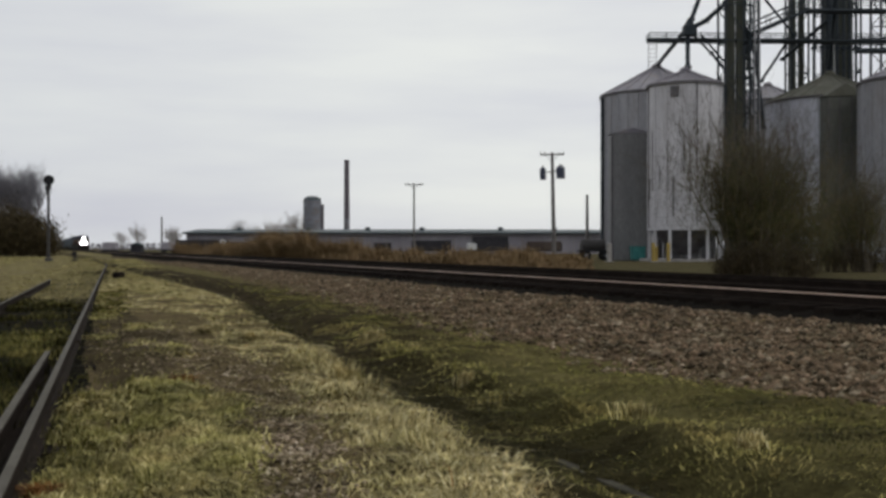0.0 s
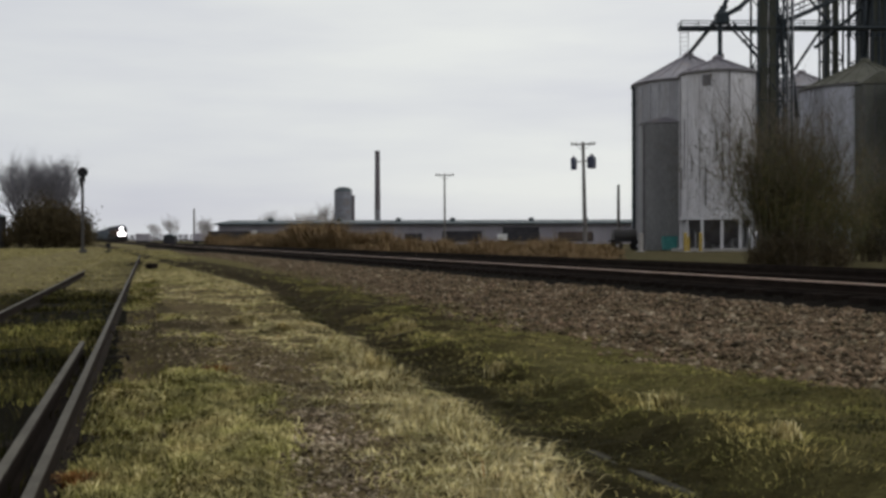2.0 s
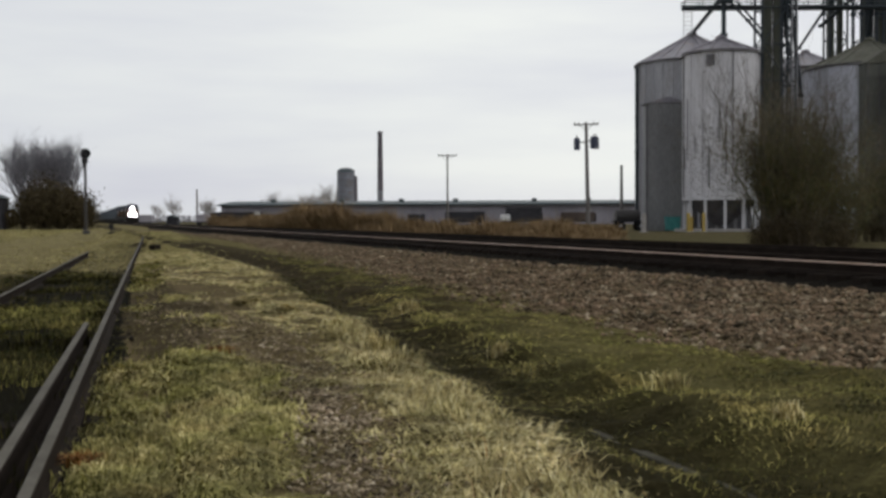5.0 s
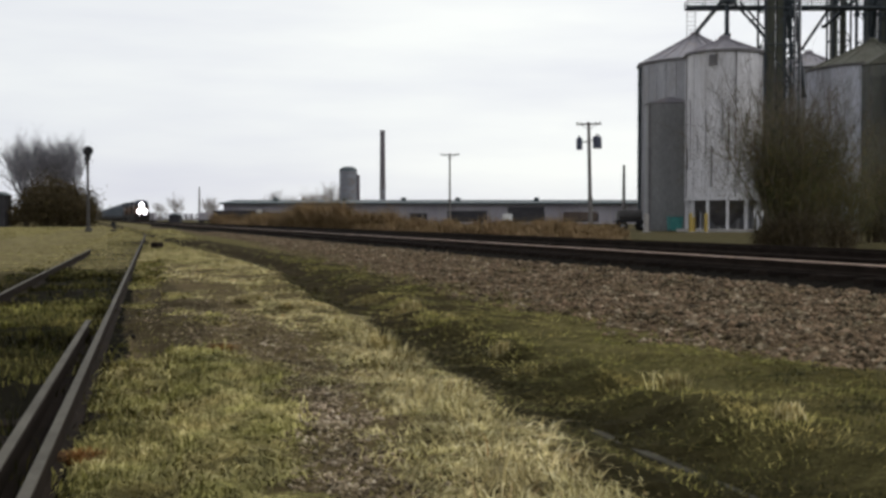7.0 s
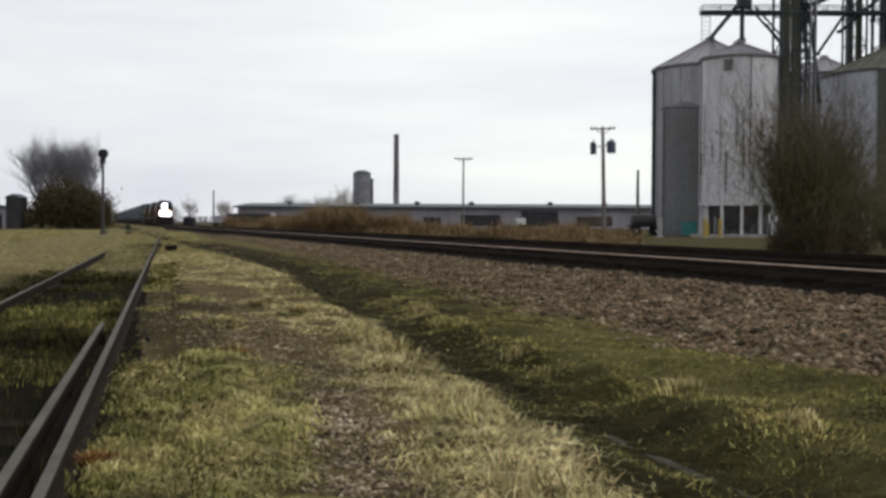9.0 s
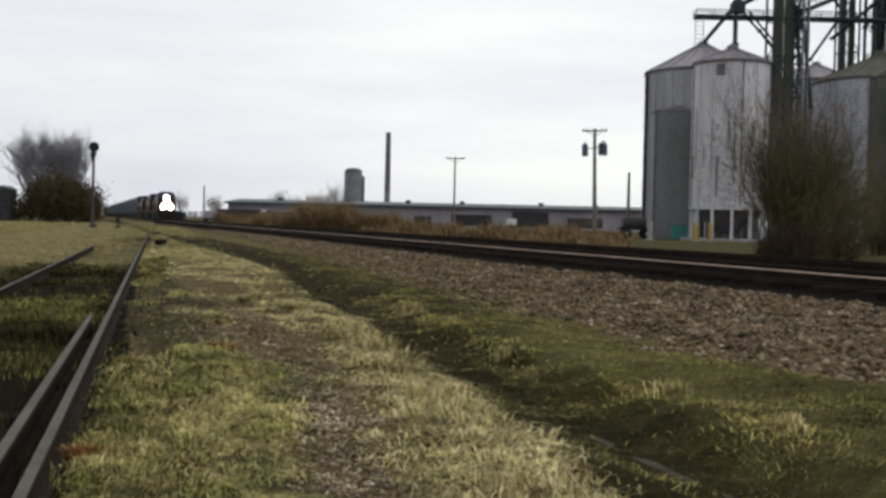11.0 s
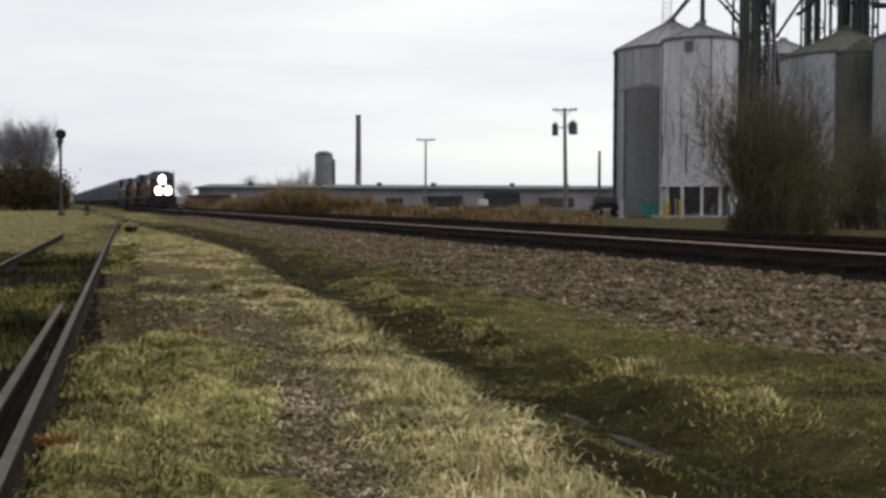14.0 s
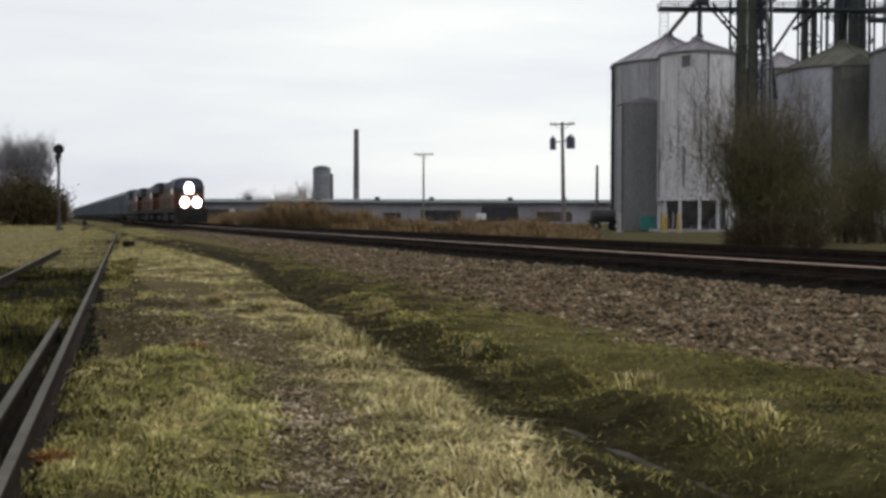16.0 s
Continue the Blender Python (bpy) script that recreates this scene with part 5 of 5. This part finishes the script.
tufts("short_grass", "short olive and brown grass beside the ballast", GREENISH, 4200, 16, (2.3, 8.5, 4.4, 32.0), lambda x, y: olive_density(x, y) * min(1.0, max(0.25, (y - 5.0) / 2.0)), (0.012, 0.045), 103, 0.08, (1.0, 3.0), (0.003, 0.007))
# real dark green, further darkened in colour for lens falloff towards the corner
tufts("short_grass", "dark green grass and weeds on the near bank, lens falloff in their colour", DARK_WEED, 1800, 16, (2.6, 6.2, 2.8, 7.5), lambda x, y: olive_density(x, y) * min(1.0, max(0.0, (7.5 - y) / 1.5)), (0.012, 0.05), 115, 0.08, (0.8, 2.6), (0.003, 0.007))
tufts("matted_grass", "dull brown grass lying flat beside the ballast", BROWN_STRAW, 1100, 14, (2.9, 8.5, 2.8, 26.0), bank_straw, (0.012, 0.045), 113, 0.09, (1.5, 5.0), (0.004, 0.009), comb=0.5)
tufts("dry_grass", "brown grass stems fallen across the dark rut", BROWN_STRAW, 170, 12, (2.2, 4.6, 3.4, 20.0), lambda x, y: max(0.0, 0.3 + noise.noise((x * 1.6, y * 1.1, 61.0))) if straw_edge(y) < x < bank_x(y) + 0.2 else 0.0, (0.012, 0.05), 116, 0.10, (1.5, 5.0), (0.004, 0.009), comb=0.5)
tufts("short_grass", "sparse weeds between the siding rails", DARK_WEED, 1100, 16, (-3.2, 2.5, 3.0, 26.0), lambda x, y: (0.9 if noise.noise((x * 0.5, y * 0.8, 4.4)) > 0.05 else 0.08) if -2.6 < x - SIDE * y + 0.0 < -0.55 else 0.0, (0.04, 0.13), 104, 0.08)
tufts("short_grass", "patches of olive grass across the siding sleepers", GREENISH, 700, 16, (-3.2, 1.5, 5.0, 20.0), lambda x, y: (0.9 if 12.0 < y + 0.8 * noise.noise((x, y, 6.0)) < 16.0 else 0.5 if 8.2 < y < 9.6 else 0.0) if -2.6 < x - SIDE * y < -0.62 else 0.0, (0.04, 0.12), 114, 0.09, (0.5, 1.6))
tufts("dry_grass", "yellowed dry grass beyond the siding", FAR_GRASS, 4200, 12, (-14.0, 6.0, 24.0, 150.0), lambda x, y: (0.25 if -7.5 < x - SIDE * y < -3.0 else 1.0) if x - SIDE * y < (-0.3 if y > 40 else -0.62 if y > 25 + 2.5 * noise.noise((x, y * 0.4, 2.0)) else -2.6) else 0.0, (0.02, 0.07), 105, 0.35, (0.8, 2.2))
tufts("ballast_weeds", "sparse dull weeds growing through the ballast", GREENISH, 420, 12, (5.2, 10.6, 5.0, 40.0), lambda x, y: max(0.0, 0.25 + noise.noise((x * 0.6, y * 0.4, 44.0))) if x > 5.0 else 0.0, (0.02, 0.06), 111, 0.12, (0.6, 1.8))
tufts("rut_weeds", "dark weeds in the rut", DARK_WEED, 900, 14, (2.0, 6.0, 2.8, 24.0), lambda x, y: math.exp(-((x - 2.95 - max(0.0, y - 9.0) * 0.1) / 0.45) ** 2), (0.012, 0.05), 112, 0.10, (0.7, 2.4))


def lone_tuft(x, y, h, count, label, seed, lean=(0.1, 0.9), material=STRAW):
    rng = np.random.default_rng(seed)
    pos = np.stack([x + rng.normal(0, h * 0.28, count), y + rng.normal(0, h * 0.28, count), np.zeros(count)], 1)
    pos[:, 2] = [ground_z(px, py) - 0.01 for px, py, _ in pos]
    made = blade_mesh("grass_tuft", pos, rng.uniform(0.5, 1.0, count) * h, rng.uniform(*lean, count), rng.uniform(0.005, 0.010, count), rng, material)
    tagged(new("grass_tuft", made), label, "grass", "grass tufts")


RUSSET = blades("rust_red_dead_weed", [(0.0, (0.16, 0.075, 0.025)), (1.0, (0.36, 0.18, 0.06))])
lone_tuft(1.15, 9.3, 0.13, 260, "small rust-brown clump of dead weed", 7, (0.6, 1.8), RUSSET)
lone_tuft(0.02, 5.5, 0.12, 200, "small rust-brown clump of dead weed beside the rail", 8, (0.6, 1.8), RUSSET)
lone_tuft(2.05, 14.4, 0.17, 260, "pale lying tuft of dry grass near the bare patch", 9, (0.6, 2.2))
lone_tuft(2.5, 13.6, 0.18, 320, "pale mound of dry grass near the bare patch", 10, (0.5, 1.8))
lone_tuft(2.3, 15.2, 0.18, 260, "pale ragged mound of dry grass", 12, (0.5, 2.0))
lone_tuft(1.6, 7.2, 0.12, 160, "pale wisps of dry grass lying across gravel", 11, (1.0, 3.0))
lone_tuft(4.03, 13.6, 0.24, 300, "rounded pale tuft of dry grass in the rut", 1)
lone_tuft(2.62, 9.6, 0.26, 160, "upright pale tuft of dry grass beside the rut", 2)
lone_tuft(3.85, 6.6, 0.20, 200, "leaning pale tuft of dry grass near the gravel", 3)
lone_tuft(3.78, 5.2, 0.13, 160, "flattened tuft of dry grass", 4)
lone_tuft(3.95, 11.6, 0.14, 140, "low tuft of dry grass on the dark bank", 5)
lone_tuft(3.62, 9.2, 0.14, 140, "low tuft of dry grass on the dark bank", 6)


# ---- loose stones ----
def stones(name, label, count, place, size, seed, material=STONE):
    rng = np.random.default_rng(seed)
    base = np.array([(1, 0, 0), (-1, 0, 0), (0, 1, 0), (0, -1, 0), (0, 0, 1), (0, 0, -1)], dtype=float)
    tri = np.array([(0, 2, 4), (2, 1, 4), (1, 3, 4), (3, 0, 4), (2, 0, 5), (1, 2, 5), (3, 1, 5), (0, 3, 5)])
    pts = place(rng, count)
    n = len(pts)
    r = rng.uniform(*size, n)
    v = base[None] * rng.uniform(0.55, 1.1, (n, 6, 1)) + rng.normal(0, 0.14, (n, 6, 3))
    a = rng.uniform(0, math.tau, n)
    c, s = np.cos(a)[:, None], np.sin(a)[:, None]
    v = np.stack([v[:, :, 0] * c - v[:, :, 1] * s, v[:, :, 0] * s + v[:, :, 1] * c, v[:, :, 2] * 0.7], 2) * r[:, None, None]
    v += np.array(pts)[:, None, :]
    t = tri[None] + (np.arange(n) * 6)[:, None, None]
    tagged(new(name, indexed(name, v.reshape(-1, 3), t.reshape(-1, 3), material)), label, "gravel", kind="stuff")


def on_ballast(rng, count):
    out = []
    while len(out) < count:
        y = 5.0 * (90.0 / 5.0) ** (rng.random() ** 1.15)
        x = rng.uniform(toe(y) - 0.5, 10.6)
        if x > 1.1 * y + 1 or rng.random() > 0.12 + (x - toe(y) + 0.2) * 0.6 + 0.5 * noise.noise((x * 0.7, y * 0.7, 8.0)):
            continue
        out.append((x, y, ground_z(x, y) + 0.005))
    return out


def on_tracks(rng, count):
    out = []
    while len(out) < count:
        y = 11.0 * (120.0 / 11.0) ** rng.random()
        x = rng.uniform(10.5, 18.6)
        out.append((x, y, ground_z(x, y) + 0.0))
    return out


def on_streak(rng, count):
    out = []
    while len(out) < count:
        y = 2.6 * (17.0 / 2.6) ** rng.random()
        x = streak_mid(y) + rng.normal(0, 0.75 * streak_half(y))
        if x - SIDE * y < -0.3:
            continue
        out.append((x, y, ground_z(x, y) + 0.002))
    return out


stones("ballast_stones", "pinkish grey crushed ballast stones spread beside the line", 38000, on_ballast, (0.014, 0.055), 201)
stones("ballast_stones", "larger loose ballast stones lying proud of the rest", 3600, on_ballast, (0.045, 0.10), 204)
stones("track_ballast", "very dark ballast stones between the sleepers", 11000, on_tracks, (0.02, 0.05), 202, STONE_DARK)
stones("gravel_stones", "small pinkish brown gravel on bare soil", 9000, on_streak, (0.007, 0.024), 203, GRAVEL)


# ---- dry weeds beyond the main line ----
def weed_bank():
    rng = random.Random(301)
    nr = np.random.default_rng(301)
    pos, hs, ws = [], [], []
    while len(pos) < 80000:
        y = rng.uniform(38, 190)
        x = rng.uniform(21.5, 36)
        az = math.degrees(math.atan2(x, y))
        clump = noise.noise((x * 0.12, y * 0.06, 2.0)) + 0.6 * noise.noise((x * 0.5, y * 0.25, 6.0))
        tall = 0.45 + 1.9 * max(0.0, clump - 0.02) + 0.25 * rng.random() ** 3
        if az > 27.5 + 1.5 * noise.noise((x, y, 0)):
            continue
        if rng.random() > 0.4 + clump:
            continue
        if az > 25:
            tall *= 0.7
        elif az < 19:
            tall *= 1.35 if az > 16 else 1.9
        pos.append((x, y, GROUND_FAR - 0.1))
        hs.append(tall * rng.uniform(0.6, 1.2))
        ws.append(rng.uniform(0.02, 0.05))
    pos = np.array(pos)
    made = blade_mesh("weed_bank", pos, np.array(hs), nr.uniform(0.2, 1.6, len(pos)), np.array(ws), nr, WEEDS)
    tagged(new("weed_bank", made), "bank of russet dry weeds beyond the main line", "weeds", kind="stuff")


weed_bank()
thicket(site(-21.5, 180, -0.15), 6.5, 3, 4.6, 60, "tan dry bush before the stave silo", 61, WEEDS, TWIGS)
thicket(site(-26.5, 175, -0.15), 7.0, 3, 2.4, 40, "low tan dry bush in the weeds", 62, WEEDS, TWIGS)
thicket(site(-14.0, 150, -0.15), 7.0, 3, 1.7, 36, "low russet dry bush in the weeds", 63, WEEDS, TWIGS)
thicket(site(11.0, 120, -0.15), 8.0, 3, 1.6, 36, "low brown dry bush near the pole", 64, WEEDS, TWIGS)

# ---- a low line of far woods closing the horizon ----
def far_woods():
    rng = random.Random(401)
    out, sizes = [], []
    for k in range(24000):
        u = rng.uniform(-900, 900)
        v = 700 + rng.uniform(-40, 40)
        h = 3.6 + 2.0 * noise.noise((u * 0.02, 0, 0)) + 1.0 * noise.noise((u * 0.11, 3, 0))
        z = rng.uniform(0, 1) * h
        c = Vector((u * CU - v * SU, u * SU + v * CU, z - 0.2))
        s = rng.uniform(0.3, 0.9)
        ax = Vector((rng.uniform(-1, 1), rng.uniform(-1, 1), rng.uniform(-0.5, 1))).normalized()
        b = ax.orthogonal().normalized()
        out += [tuple(c - ax * s), tuple(c + b * s), tuple(c + ax * s), tuple(c - b * s)]
        sizes.append(4)
    tagged(new("far_woods", soup("far_woods", out, sizes, FARTWIGS)), "haze-coloured strip of distant bare woodland on the horizon", "woodland", kind="stuff")


far_woods()


# ---- what moves ----
SPEED, START = 14.15, 329.6


def motions():
    for thing, offset in TRAIN:
        walk(thing, [(t, pose(MAIN_X, START + offset - SPEED * t, MAIN_TOP)) for t in (0.0, 4.0, 8.0, 12.0, 16.0)])


motions()
